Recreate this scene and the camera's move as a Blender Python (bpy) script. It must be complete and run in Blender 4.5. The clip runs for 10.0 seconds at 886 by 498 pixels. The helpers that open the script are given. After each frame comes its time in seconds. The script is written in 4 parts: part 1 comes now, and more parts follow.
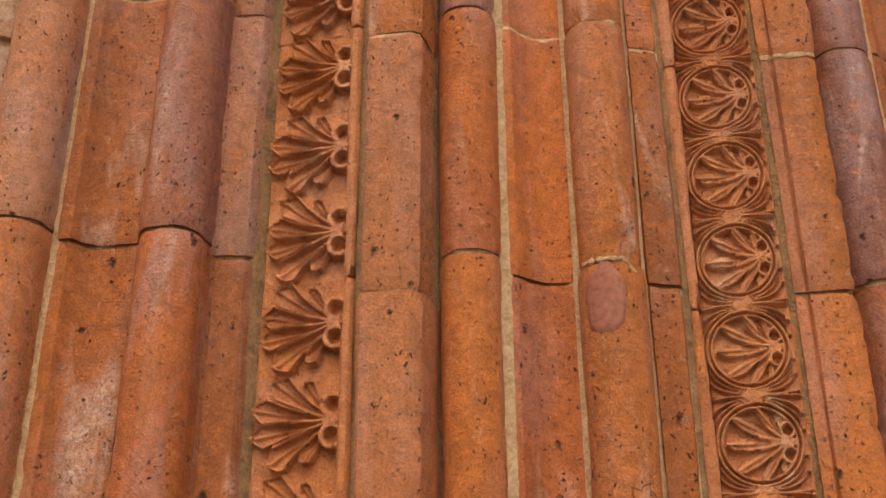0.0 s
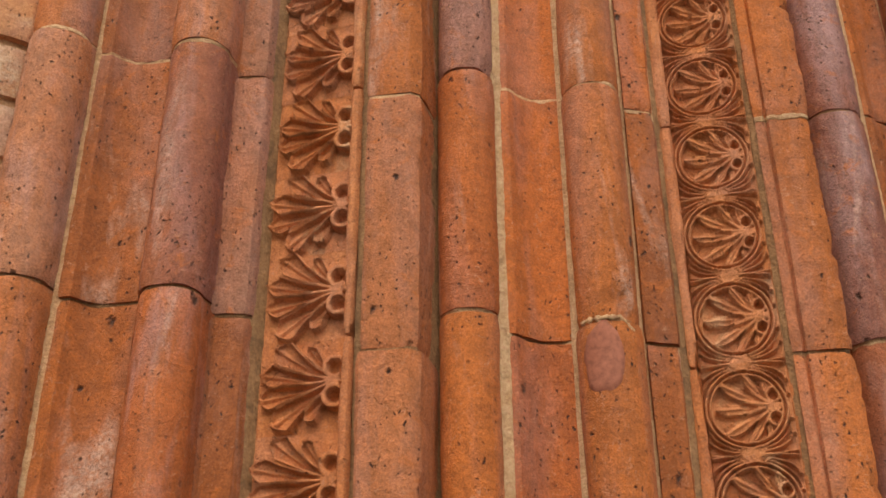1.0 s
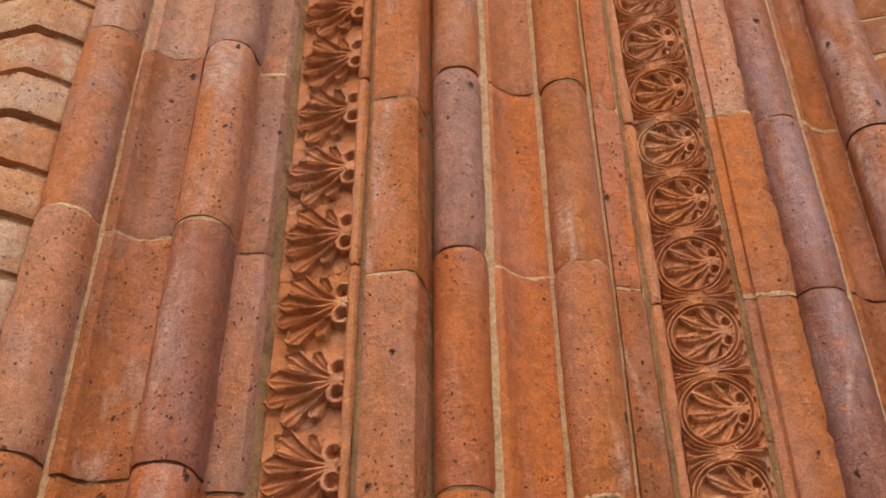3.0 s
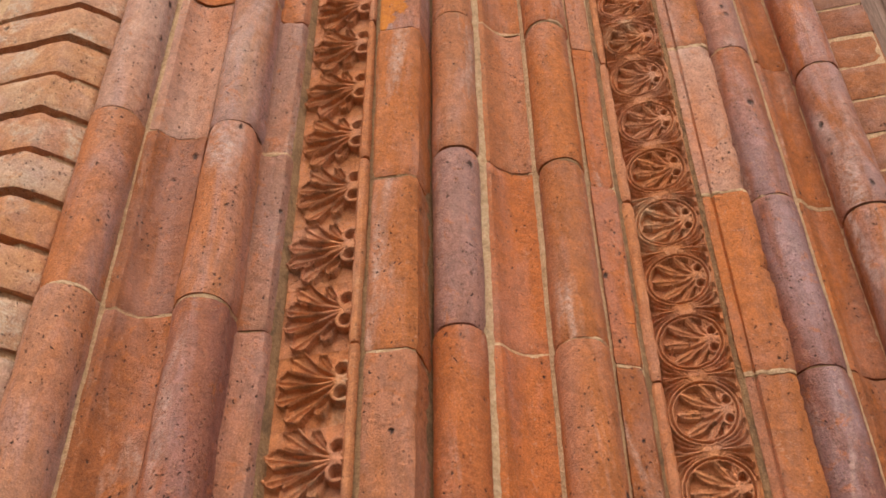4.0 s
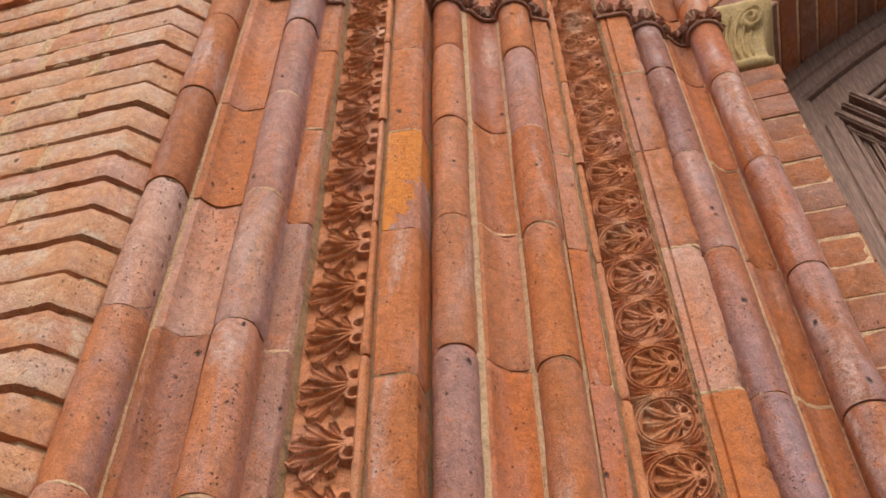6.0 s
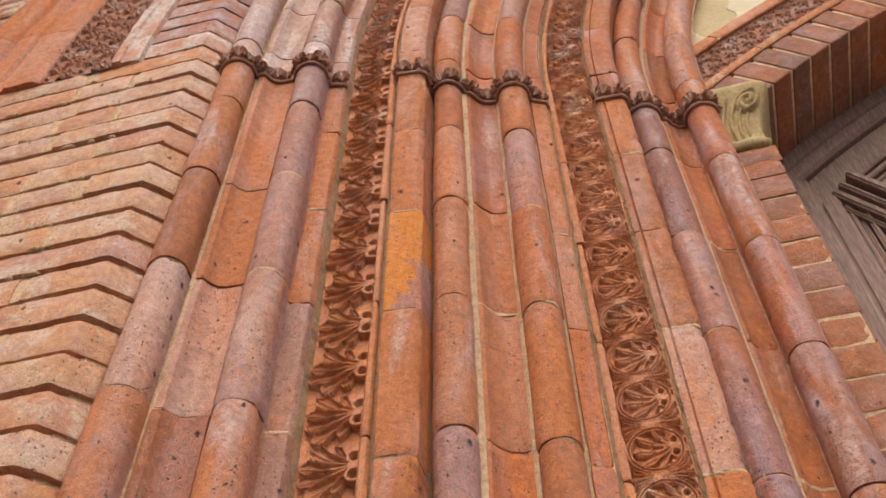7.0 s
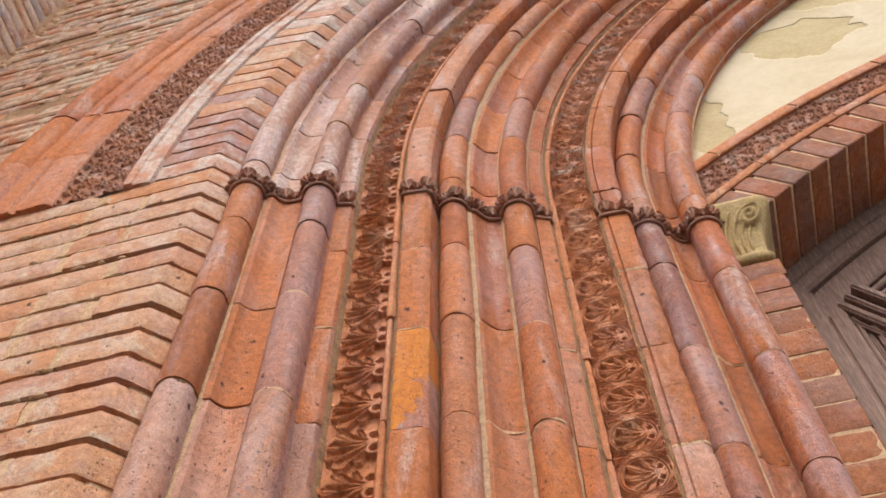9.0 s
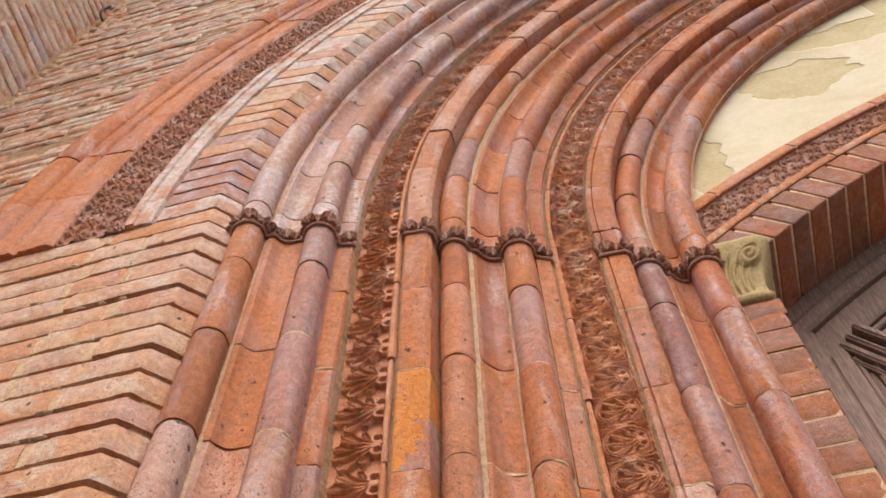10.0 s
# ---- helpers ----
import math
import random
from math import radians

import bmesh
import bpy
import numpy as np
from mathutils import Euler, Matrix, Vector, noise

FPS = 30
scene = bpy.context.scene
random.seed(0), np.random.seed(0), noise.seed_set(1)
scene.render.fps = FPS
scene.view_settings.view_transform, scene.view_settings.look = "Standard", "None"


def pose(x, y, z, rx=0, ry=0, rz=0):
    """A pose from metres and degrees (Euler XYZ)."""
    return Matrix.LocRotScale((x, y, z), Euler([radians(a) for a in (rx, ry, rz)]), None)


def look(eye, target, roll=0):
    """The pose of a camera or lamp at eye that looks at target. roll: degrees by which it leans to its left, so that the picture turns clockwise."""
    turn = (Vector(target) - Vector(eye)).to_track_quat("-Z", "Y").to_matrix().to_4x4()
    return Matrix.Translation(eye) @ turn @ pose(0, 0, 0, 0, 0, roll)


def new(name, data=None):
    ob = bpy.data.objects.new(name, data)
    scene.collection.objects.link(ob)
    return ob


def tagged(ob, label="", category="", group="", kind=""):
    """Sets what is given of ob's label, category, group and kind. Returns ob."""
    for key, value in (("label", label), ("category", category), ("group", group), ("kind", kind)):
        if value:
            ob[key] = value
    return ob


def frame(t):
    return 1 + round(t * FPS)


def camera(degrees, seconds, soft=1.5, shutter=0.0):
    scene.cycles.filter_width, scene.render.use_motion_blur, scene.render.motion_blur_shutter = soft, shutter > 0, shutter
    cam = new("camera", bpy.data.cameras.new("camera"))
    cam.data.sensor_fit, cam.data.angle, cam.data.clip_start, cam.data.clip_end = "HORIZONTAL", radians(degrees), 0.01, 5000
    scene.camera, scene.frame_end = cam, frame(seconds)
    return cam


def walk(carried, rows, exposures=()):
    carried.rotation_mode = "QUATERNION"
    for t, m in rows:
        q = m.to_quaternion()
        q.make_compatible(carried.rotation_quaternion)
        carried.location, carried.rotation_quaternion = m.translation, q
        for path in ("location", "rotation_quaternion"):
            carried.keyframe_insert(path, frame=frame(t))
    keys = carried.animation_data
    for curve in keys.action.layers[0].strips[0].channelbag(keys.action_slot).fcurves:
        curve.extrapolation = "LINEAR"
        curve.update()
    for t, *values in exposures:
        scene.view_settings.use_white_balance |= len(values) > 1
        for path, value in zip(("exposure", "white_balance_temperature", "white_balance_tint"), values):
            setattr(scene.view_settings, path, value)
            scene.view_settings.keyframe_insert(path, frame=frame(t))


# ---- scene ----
PATH = [
    (0, (0.2699, -0.9069, 1.6086), (0.2186, -0.7156, 1.6946), -0.3),
    (0.5, (0.2698, -0.9100, 1.6085), (0.2193, -0.7203, 1.6986), -0.3),
    (1, (0.2698, -0.9135, 1.6081), (0.2204, -0.7267, 1.7048), -0.3),
    (1.5, (0.2695, -0.9175, 1.6078), (0.2217, -0.7344, 1.7121), -0.3),
    (2, (0.2686, -0.9218, 1.6074), (0.2228, -0.7433, 1.7201), -0.3),
    (2.5, (0.2674, -0.9248, 1.6068), (0.2234, -0.7509, 1.7270), -0.4),
    (4, (0.2635, -0.9303, 1.6038), (0.2244, -0.7704, 1.7436), -0.7),
    (4.5, (0.2643, -0.9343, 1.6025), (0.2266, -0.7799, 1.7489), -0.7),
    (5, (0.2659, -0.9393, 1.6012), (0.2304, -0.7931, 1.7561), -0.7),
    (5.5, (0.2677, -0.9442, 1.6001), (0.2339, -0.8050, 1.7618), -0.7),
    (7, (0.2730, -0.9560, 1.5961), (0.2437, -0.8358, 1.7732), -0.6),
    (7.5, (0.2744, -0.9595, 1.5950), (0.2459, -0.8449, 1.7758), -0.6),
    (8, (0.2755, -0.9626, 1.5939), (0.2478, -0.8528, 1.7778), -0.6),
    (8.5, (0.2761, -0.9653, 1.5928), (0.2495, -0.8598, 1.7793), -0.6),
    (9, (0.2766, -0.9679, 1.5919), (0.2510, -0.8673, 1.7814), -0.7),
    (9.5, (0.2768, -0.9702, 1.5913), (0.2522, -0.8732, 1.7827), -0.7),
    (10, (0.2770, -0.9725, 1.5909), (0.2532, -0.8788, 1.7841), -0.8),
]
cam = camera(46.3, 10.0, soft=1.7)
walk(cam, [(t, look(eye, target, roll)) for t, eye, target, roll in PATH], exposures=[(0.0, 0.33, 7800, 9), (2.5, 0.39, 7350, 9), (5.5, 0.56, 6650, 8), (7.5, 0.61, 6330, 7), (10.0, 0.74, 6180, 7)])

# ---- light ----
world = bpy.data.worlds.new("sky")
scene.world = world
world.use_nodes = True
wn = world.node_tree
sky = wn.nodes.new("ShaderNodeTexSky")
sky.sky_type, sky.sun_disc = "NISHITA", False
sky.sun_elevation, sky.sun_rotation = radians(52), radians(168)
sky.dust_density = 4.0
sky.ozone_density = 0.6
wn.links.new(sky.outputs[0], wn.nodes["Background"].inputs[0])
wn.nodes["Background"].inputs[1].default_value = 0.13
sun = new("sun", bpy.data.lights.new("sun", "SUN"))
sun.data.energy, sun.data.angle, sun.data.color = 1.0, radians(70), (1.0, 0.95, 0.88)
sun.matrix_world = look((0.7, -4.4, 8.2), (0, 0, 3.0))

# ---- numbers of the portal ----
CX, ZS = 2.376, 3.769          # axis of the doorway and springing height
WALL_Y = -0.17                 # plane of the facade
COURSE = 0.0743                # brick course with its joint
CAP_Z = 3.640                  # underside of the leaf capitals
ARC_END = radians(78)          # the arch is built a little past what is seen


# ---- materials ----
def nodes_of(name):
    m = bpy.data.materials.new(name)
    m.use_nodes = True
    nt = m.node_tree
    return m, nt, nt.nodes["Principled BSDF"]


def add(nt, kind, **values):
    n = nt.nodes.new(kind)
    for k, v in values.items():
        n.inputs[k].default_value = v
    return n


def ramp(nt, fac, stops):
    r = nt.nodes.new("ShaderNodeValToRGB")
    while len(r.color_ramp.elements) < len(stops):
        r.color_ramp.elements.new(0.5)
    for e, (p, c) in zip(r.color_ramp.elements, stops):
        e.position, e.color = p, (*c, 1) if len(c) == 3 else c
    nt.links.new(fac, r.inputs[0])
    return r.outputs[0]


def grey(v):
    return (v, v, v)


def mix(nt, fac, a, b, mode="MIX"):
    m = nt.nodes.new("ShaderNodeMix")
    m.data_type, m.blend_type = "RGBA", mode
    for sock, val in ((m.inputs[0], fac), (m.inputs[6], a), (m.inputs[7], b)):
        if isinstance(val, (int, float)):
            sock.default_value = val
        elif isinstance(val, tuple):
            sock.default_value = (*val, 1)
        else:
            nt.links.new(val, sock)
    return m.outputs[2]


def math_node(nt, op, a, b):
    m = nt.nodes.new("ShaderNodeMath")
    m.operation = op
    m.use_clamp = op in ("MULTIPLY_ADD",)
    for sock, val in ((m.inputs[0], a), (m.inputs[1], b)):
        if isinstance(val, (int, float)):
            sock.default_value = val
        else:
            nt.links.new(val, sock)
    return m.outputs[0]


def place(nt, scale=(1, 1, 1)):
    """World position, shifted per piece so that neighbours never share their grain."""
    geo = nt.nodes.new("ShaderNodeNewGeometry")
    info = nt.nodes.new("ShaderNodeObjectInfo")
    mp = nt.nodes.new("ShaderNodeMapping")
    mp.inputs["Scale"].default_value = scale
    nt.links.new(geo.outputs["Position"], mp.inputs["Vector"])
    comb = nt.nodes.new("ShaderNodeCombineXYZ")
    for k, f in enumerate((7.0, 3.0, 11.0)):
        nt.links.new(math_node(nt, "MULTIPLY", info.outputs["Random"], f), comb.inputs[k])
    nt.links.new(comb.outputs[0], mp.inputs["Location"])
    return mp.outputs[0], info.outputs["Random"]


def noise_tex(nt, vec, scale, detail=4.0, rough=0.6, distortion=0.0):
    n = add(nt, "ShaderNodeTexNoise", Scale=scale, Detail=detail, Roughness=rough, Distortion=distortion)
    nt.links.new(vec, n.inputs["Vector"])
    return n.outputs["Fac"]


def bump(nt, bsdf, height, strength, distance):
    b = add(nt, "ShaderNodeBump", Strength=strength, Distance=distance)
    nt.links.new(height, b.inputs["Height"])
    nt.links.new(b.outputs[0], bsdf.inputs["Normal"])
    return b


def cells(nt, vec, scale, lo, hi, share):
    """Round spots in some cells of a random lattice."""
    n = add(nt, "ShaderNodeTexVoronoi", Scale=scale)
    nt.links.new(vec, n.inputs["Vector"])
    sep = nt.nodes.new("ShaderNodeSeparateColor")
    nt.links.new(n.outputs["Color"], sep.inputs[0])
    pick = ramp(nt, sep.outputs[0], [(share, grey(1)), (share + 0.02, grey(0))])
    return math_node(nt, "MULTIPLY", ramp(nt, n.outputs["Distance"], [(lo, grey(1)), (hi, grey(0))]), pick)


def stretch(nt, vec, scale):
    mp = nt.nodes.new("ShaderNodeMapping")
    mp.inputs["Scale"].default_value = scale
    nt.links.new(vec, mp.inputs["Vector"])
    return mp.outputs[0]


def bend(nt, vec, scale, amount):
    """The same place, pushed about by a noise."""
    n = add(nt, "ShaderNodeTexNoise", Scale=scale, Detail=4.0)
    nt.links.new(vec, n.inputs["Vector"])
    v = nt.nodes.new("ShaderNodeVectorMath")
    v.operation = "MULTIPLY_ADD"
    nt.links.new(n.outputs["Color"], v.inputs[0])
    v.inputs[1].default_value = (amount, amount, amount)
    nt.links.new(vec, v.inputs[2])
    return v.outputs[0]


def clay(name, tones, pale, pale_at, pits=1.0, rough=0.78, streak=True, lilac=0.15, soot=0.27, skin=0.2, warm=(0.52, 0.150, 0.031), stain=None, gloss=0.0, big=0.08):
    """Fired clay: a tone for each piece, soft fire clouds, a burnished skin in streaks with its lilac sky sheen put
    into the colour, salts, scrapes and pin holes.
    """
    m, nt, bsdf = nodes_of(name)
    vec, rnd = place(nt)
    lvec = stretch(nt, vec, (1, 1, 0.22)) if streak else vec
    if tones is None:
        info = nt.nodes.new("ShaderNodeObjectInfo")
        tone = info.outputs["Color"]
    else:
        tone = ramp(nt, rnd, tones)
    cloud = noise_tex(nt, lvec, 7.0, 4.0, 0.55, 0.4)
    base = mix(nt, ramp(nt, cloud, [(0.42, grey(0)), (0.64, grey(0.68))]), tone, warm)
    dark = noise_tex(nt, lvec, 5.0, 4.0, 0.58, 0.7)
    base = mix(nt, ramp(nt, dark, [(0.50, grey(0)), (0.66, grey(soot))]), base, (0.21, 0.075, 0.040))
    film = noise_tex(nt, lvec, 15.0, 5.0, 0.62, 0.5)
    skinned = ramp(nt, film, [(0.47, grey(0)), (0.66, grey(1))])
    # lilac sheen of the sky on the burnished skin, painted into the base colour
    base = mix(nt, math_node(nt, "MULTIPLY", skinned, lilac), base, (0.43, 0.29, 0.31))
    salt = noise_tex(nt, lvec, 13.0, 4.0, 0.6, 0.5)
    crust = noise_tex(nt, vec, 120.0, 6.0, 0.75, 0.8)
    salted = math_node(nt, "MULTIPLY", ramp(nt, salt, [(pale_at - 0.02, grey(0)), (pale_at + 0.09, grey(0.9))]), ramp(nt, crust, [(0.38, grey(0.15)), (0.56, grey(1))]))
    base = mix(nt, salted, base, pale)
    fresh = noise_tex(nt, vec, 34.0, 6.0, 0.68, 1.0)
    base = mix(nt, ramp(nt, fresh, [(0.57, grey(0)), (0.66, grey(0.55))]), base, warm)
    if stain:
        geo = nt.nodes.new("ShaderNodeNewGeometry")
        sep = nt.nodes.new("ShaderNodeSeparateXYZ")
        nt.links.new(geo.outputs["Position"], sep.inputs[0])
        up = math_node(nt, "MULTIPLY", math_node(nt, "SUBTRACT", sep.outputs[2], stain[1]), 4.0)
        side = math_node(nt, "MULTIPLY", math_node(nt, "SUBTRACT", sep.outputs[0], stain[2]), -14.0)
        edge = math_node(nt, "ADD", math_node(nt, "ADD", up, side), math_node(nt, "MULTIPLY", noise_tex(nt, vec, 28.0, 5.0, 0.6, 0.5), 1.6))
        base = mix(nt, ramp(nt, edge, [(0.66, grey(0)), (0.72, grey(0.95))]), base, stain[0])
    blot = noise_tex(nt, vec, 60.0, 5.0, 0.65, 0.5)
    base = mix(nt, 0.36, base, ramp(nt, blot, [(0.38, grey(0.30)), (0.62, grey(0.76))]), "OVERLAY")
    grain = noise_tex(nt, vec, 420.0, 5.0, 0.75)
    base = mix(nt, 0.48, base, ramp(nt, grain, [(0.35, grey(0.22)), (0.65, grey(0.82))]), "OVERLAY")
    rub = noise_tex(nt, bend(nt, vec, 30.0, 0.03), 95.0, 6.0, 0.8, 1.4)
    rubbed = ramp(nt, rub, [(0.59, grey(0)), (0.64, grey(0.8))])
    base = mix(nt, rubbed, base, (0.56, 0.27, 0.16))
    pv = stretch(nt, bend(nt, vec, 160.0, 0.009), (1, 1, 0.62))
    thick = ramp(nt, noise_tex(nt, vec, 9.0, 2.0), [(0.42, grey(0.15)), (0.56, grey(1))])
    small = math_node(nt, "MULTIPLY", cells(nt, pv, 185.0, 0.13, 0.26, 0.46), thick)
    hole = math_node(nt, "MAXIMUM", small, math_node(nt, "MAXIMUM", cells(nt, pv, 80.0, 0.06, 0.16, 0.18), math_node(nt, "MAXIMUM", cells(nt, pv, 30.0, 0.05, 0.11, 0.24), cells(nt, pv, 25.0, 0.06, 0.13, big))))
    hole = math_node(nt, "MULTIPLY", hole, pits)
    edge = add(nt, "ShaderNodeTexVoronoi", Scale=7.0)
    edge.feature = "DISTANCE_TO_EDGE"
    nt.links.new(bend(nt, vec, 22.0, 0.07), edge.inputs["Vector"])
    crack = math_node(nt, "MULTIPLY", ramp(nt, edge.outputs["Distance"], [(0.0, grey(1)), (0.005, grey(0))]), ramp(nt, noise_tex(nt, vec, 7.0, 2.0), [(0.62, grey(0)), (0.66, grey(0.5))]))
    hole = math_node(nt, "MAXIMUM", hole, crack)
    base = mix(nt, hole, base, (0.075, 0.030, 0.018))
    nt.links.new(base, bsdf.inputs["Base Color"])
    h = math_node(nt, "ADD", math_node(nt, "MULTIPLY", grain, 0.42), math_node(nt, "MULTIPLY", blot, 1.5))
    h = math_node(nt, "ADD", h, math_node(nt, "MULTIPLY", rub, 0.9))
    h = math_node(nt, "SUBTRACT", h, math_node(nt, "MULTIPLY", hole, 2.4))
    bump(nt, bsdf, h, 0.9, 0.0026)
    smooth = ramp(nt, skinned, [(0.0, grey(rough)), (1.0, grey(rough - skin))])
    rr = mix(nt, ramp(nt, crust, [(0.4, grey(0)), (0.7, grey(0.6))]), smooth, grey(0.9))
    nt.links.new(rr, bsdf.inputs["Roughness"])
    if gloss:
        shine = noise_tex(nt, lvec, 21.0, 6.0, 0.75, 0.8)
        nt.links.new(math_node(nt, "MULTIPLY", math_node(nt, "MULTIPLY", ramp(nt, shine, [(0.52, grey(0)), (0.63, grey(1))]), ramp(nt, crust, [(0.36, grey(1)), (0.62, grey(0.25))])), gloss), bsdf.inputs["Coat Weight"])
        bsdf.inputs["Coat Roughness"].default_value = 0.34
    return m


BRICKS = [(0.0, (0.57, 0.25, 0.115)), (0.25, (0.61, 0.36, 0.23)), (0.5, (0.60, 0.27, 0.125)), (0.7, (0.53, 0.26, 0.17)), (0.85, (0.64, 0.45, 0.32)), (1.0, (0.59, 0.32, 0.18))]
OUTER = [(0.0, (0.44, 0.26, 0.175)), (0.3, (0.50, 0.34, 0.24)), (0.5, (0.45, 0.24, 0.145)), (0.68, (0.38, 0.26, 0.19)), (0.78, (0.30, 0.31, 0.32)), (0.86, (0.54, 0.42, 0.30)), (1.0, (0.50, 0.21, 0.085))]
# pale buttress bricks, lightened further in place of light on their side
FLANK = [(0.0, (0.62, 0.45, 0.34)), (0.35, (0.68, 0.54, 0.44)), (0.6, (0.58, 0.40, 0.29)), (0.72, (0.42, 0.43, 0.46)), (0.80, (0.70, 0.57, 0.44)), (1.0, (0.64, 0.27, 0.09))]
MAT_CLAY = clay("terracotta", None, (0.55, 0.36, 0.29), 0.61, lilac=0.20, skin=0.22, gloss=0.30, big=0.14)
MAT_ROLL = clay("terracotta_roll", None, (0.54, 0.36, 0.31), 0.58, rough=0.72, lilac=0.50, skin=0.22, gloss=0.55, big=0.22)
MAT_WHITENED = clay("whitened_terracotta", None, (0.62, 0.48, 0.43), 0.54, rough=0.72, lilac=0.50, skin=0.22, gloss=0.45, soot=0.3, warm=(0.50, 0.25, 0.16), big=0.5)
MAT_STAINED = clay("stained_terracotta", None, (0.52, 0.37, 0.34), 0.60, lilac=0.55, skin=0.3, stain=((0.62, 0.19, 0.012), 2.90, -0.02))
MAT_RELIEF = clay("terracotta_relief", [(0.0, (0.57, 0.215, 0.085)), (0.5, (0.60, 0.24, 0.105)), (1.0, (0.54, 0.19, 0.07))], (0.62, 0.38, 0.23), 0.60, pits=0.5, soot=0.12, warm=(0.52, 0.17, 0.05))
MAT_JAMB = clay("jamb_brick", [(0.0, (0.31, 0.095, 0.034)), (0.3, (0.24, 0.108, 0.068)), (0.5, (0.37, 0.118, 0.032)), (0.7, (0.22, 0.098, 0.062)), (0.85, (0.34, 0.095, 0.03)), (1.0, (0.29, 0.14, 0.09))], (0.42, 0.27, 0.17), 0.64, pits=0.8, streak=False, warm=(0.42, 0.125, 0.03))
MAT_LILAC = clay("purple_brick", [(0.0, (0.36, 0.18, 0.14)), (1.0, (0.42, 0.22, 0.17))], (0.50, 0.38, 0.34), 0.54, streak=False, lilac=0.5)
MAT_PALE = clay("whitened_brick", [(0.0, (0.52, 0.33, 0.24)), (0.5, (0.60, 0.46, 0.39)), (1.0, (0.52, 0.25, 0.15))], (0.66, 0.56, 0.49), 0.48, pits=0.6, streak=False)
MAT_DARK_RELIEF = clay("weathered_relief", [(0.0, (0.46, 0.18, 0.09)), (1.0, (0.54, 0.22, 0.115))], (0.54, 0.39, 0.31), 0.55, pits=0.4, streak=False)
MAT_SCROLL = clay("dark_scroll", [(0.0, (0.30, 0.125, 0.07)), (1.0, (0.38, 0.155, 0.085))], (0.56, 0.40, 0.32), 0.58, pits=0.4, streak=False, warm=(0.44, 0.165, 0.07))
MAT_LEAF = clay("sooty_terracotta", [(0.0, (0.50, 0.25, 0.165)), (1.0, (0.58, 0.30, 0.20))], (0.56, 0.42, 0.34), 0.52, pits=0.3, streak=False, warm=(0.36, 0.13, 0.06))
MAT_NECK = clay("sooty_necking", [(0.0, (0.44, 0.25, 0.18)), (1.0, (0.50, 0.28, 0.20))], (0.42, 0.31, 0.25), 0.6, pits=0.2, streak=False, warm=(0.34, 0.15, 0.09))
MAT_BRICK = clay("brick", BRICKS, (0.60, 0.44, 0.33), 0.53, pits=0.8, streak=False, soot=0.15, lilac=0.25, warm=(0.56, 0.225, 0.08), big=0.2)
MAT_FLANK = clay("pale_weathered_lit_brick", FLANK, (0.66, 0.55, 0.44), 0.49, pits=0.9, streak=False, soot=0.2)
MAT_OUTER = clay("weathered_brick", OUTER, (0.62, 0.50, 0.37), 0.50, pits=0.9, streak=False, soot=0.25)


def plain(name, a, b, scale, rough, bump_d=0.002, bump_scale=120.0, stretched=(1, 1, 1), c=None, grainy=0.5):
    m, nt, bsdf = nodes_of(name)
    vec, _ = place(nt, stretched)
    n1 = noise_tex(nt, vec, scale, 6.0, 0.65, 0.5)
    n2 = noise_tex(nt, vec, bump_scale, 6.0, 0.7)
    base = mix(nt, ramp(nt, n1, [(0.35, grey(0)), (0.68, grey(1))]), a, b)
    if c:
        n3 = noise_tex(nt, vec, scale * 0.45, 5.0, 0.6, 1.0)
        base = mix(nt, ramp(nt, n3, [(0.5, grey(0)), (0.7, grey(0.8))]), base, c)
    base = mix(nt, grainy, base, ramp(nt, n2, [(0.33, grey(0.22)), (0.67, grey(0.80))]), "OVERLAY")
    nt.links.new(base, bsdf.inputs["Base Color"])
    bsdf.inputs["Roughness"].default_value = rough
    bump(nt, bsdf, math_node(nt, "ADD", n2, math_node(nt, "MULTIPLY", n1, 0.5)), 0.7, bump_d)
    return m


MAT_MORTAR = plain("lime_mortar", (0.61, 0.38, 0.21), (0.75, 0.51, 0.32), 90.0, 0.95, 0.008, 260.0, c=(0.42, 0.25, 0.135))
MAT_OLD_MORTAR = plain("old_mortar", (0.29, 0.16, 0.078), (0.42, 0.245, 0.125), 60.0, 0.95, 0.008, 260.0, c=(0.13, 0.075, 0.042))
MAT_STONE = plain("yellow_limestone", (0.40, 0.265, 0.10), (0.48, 0.34, 0.16), 18.0, 0.85, 0.002, 150.0, c=(0.24, 0.17, 0.07))
MAT_PLASTER = plain("cream_plaster", (0.64, 0.52, 0.33), (0.72, 0.61, 0.43), 5.0, 0.9, 0.0005, 60.0, c=(0.54, 0.42, 0.24), grainy=0.12)
MAT_OLD_PLASTER = plain("ochre_undercoat", (0.52, 0.395, 0.205), (0.60, 0.475, 0.275), 9.0, 0.95, 0.001, 70.0, grainy=0.2)
MAT_WOOD = plain("weathered_oak", (0.17, 0.092, 0.064), (0.30, 0.18, 0.135), 34.0, 0.75, 0.0012, 60.0, (6, 6, 0.5), c=(0.13, 0.08, 0.062))
MAT_GROUND = plain("paving", (0.055, 0.05, 0.045), (0.085, 0.078, 0.07), 3.0, 0.9)
MAT_PATCH = plain("tinted_mortar", (0.30, 0.105, 0.065), (0.34, 0.125, 0.08), 14.0, 0.8, 0.0006, 160.0)
MAT_IRON = plain("rusted_iron", (0.06, 0.045, 0.04), (0.12, 0.07, 0.05), 60.0, 0.6)


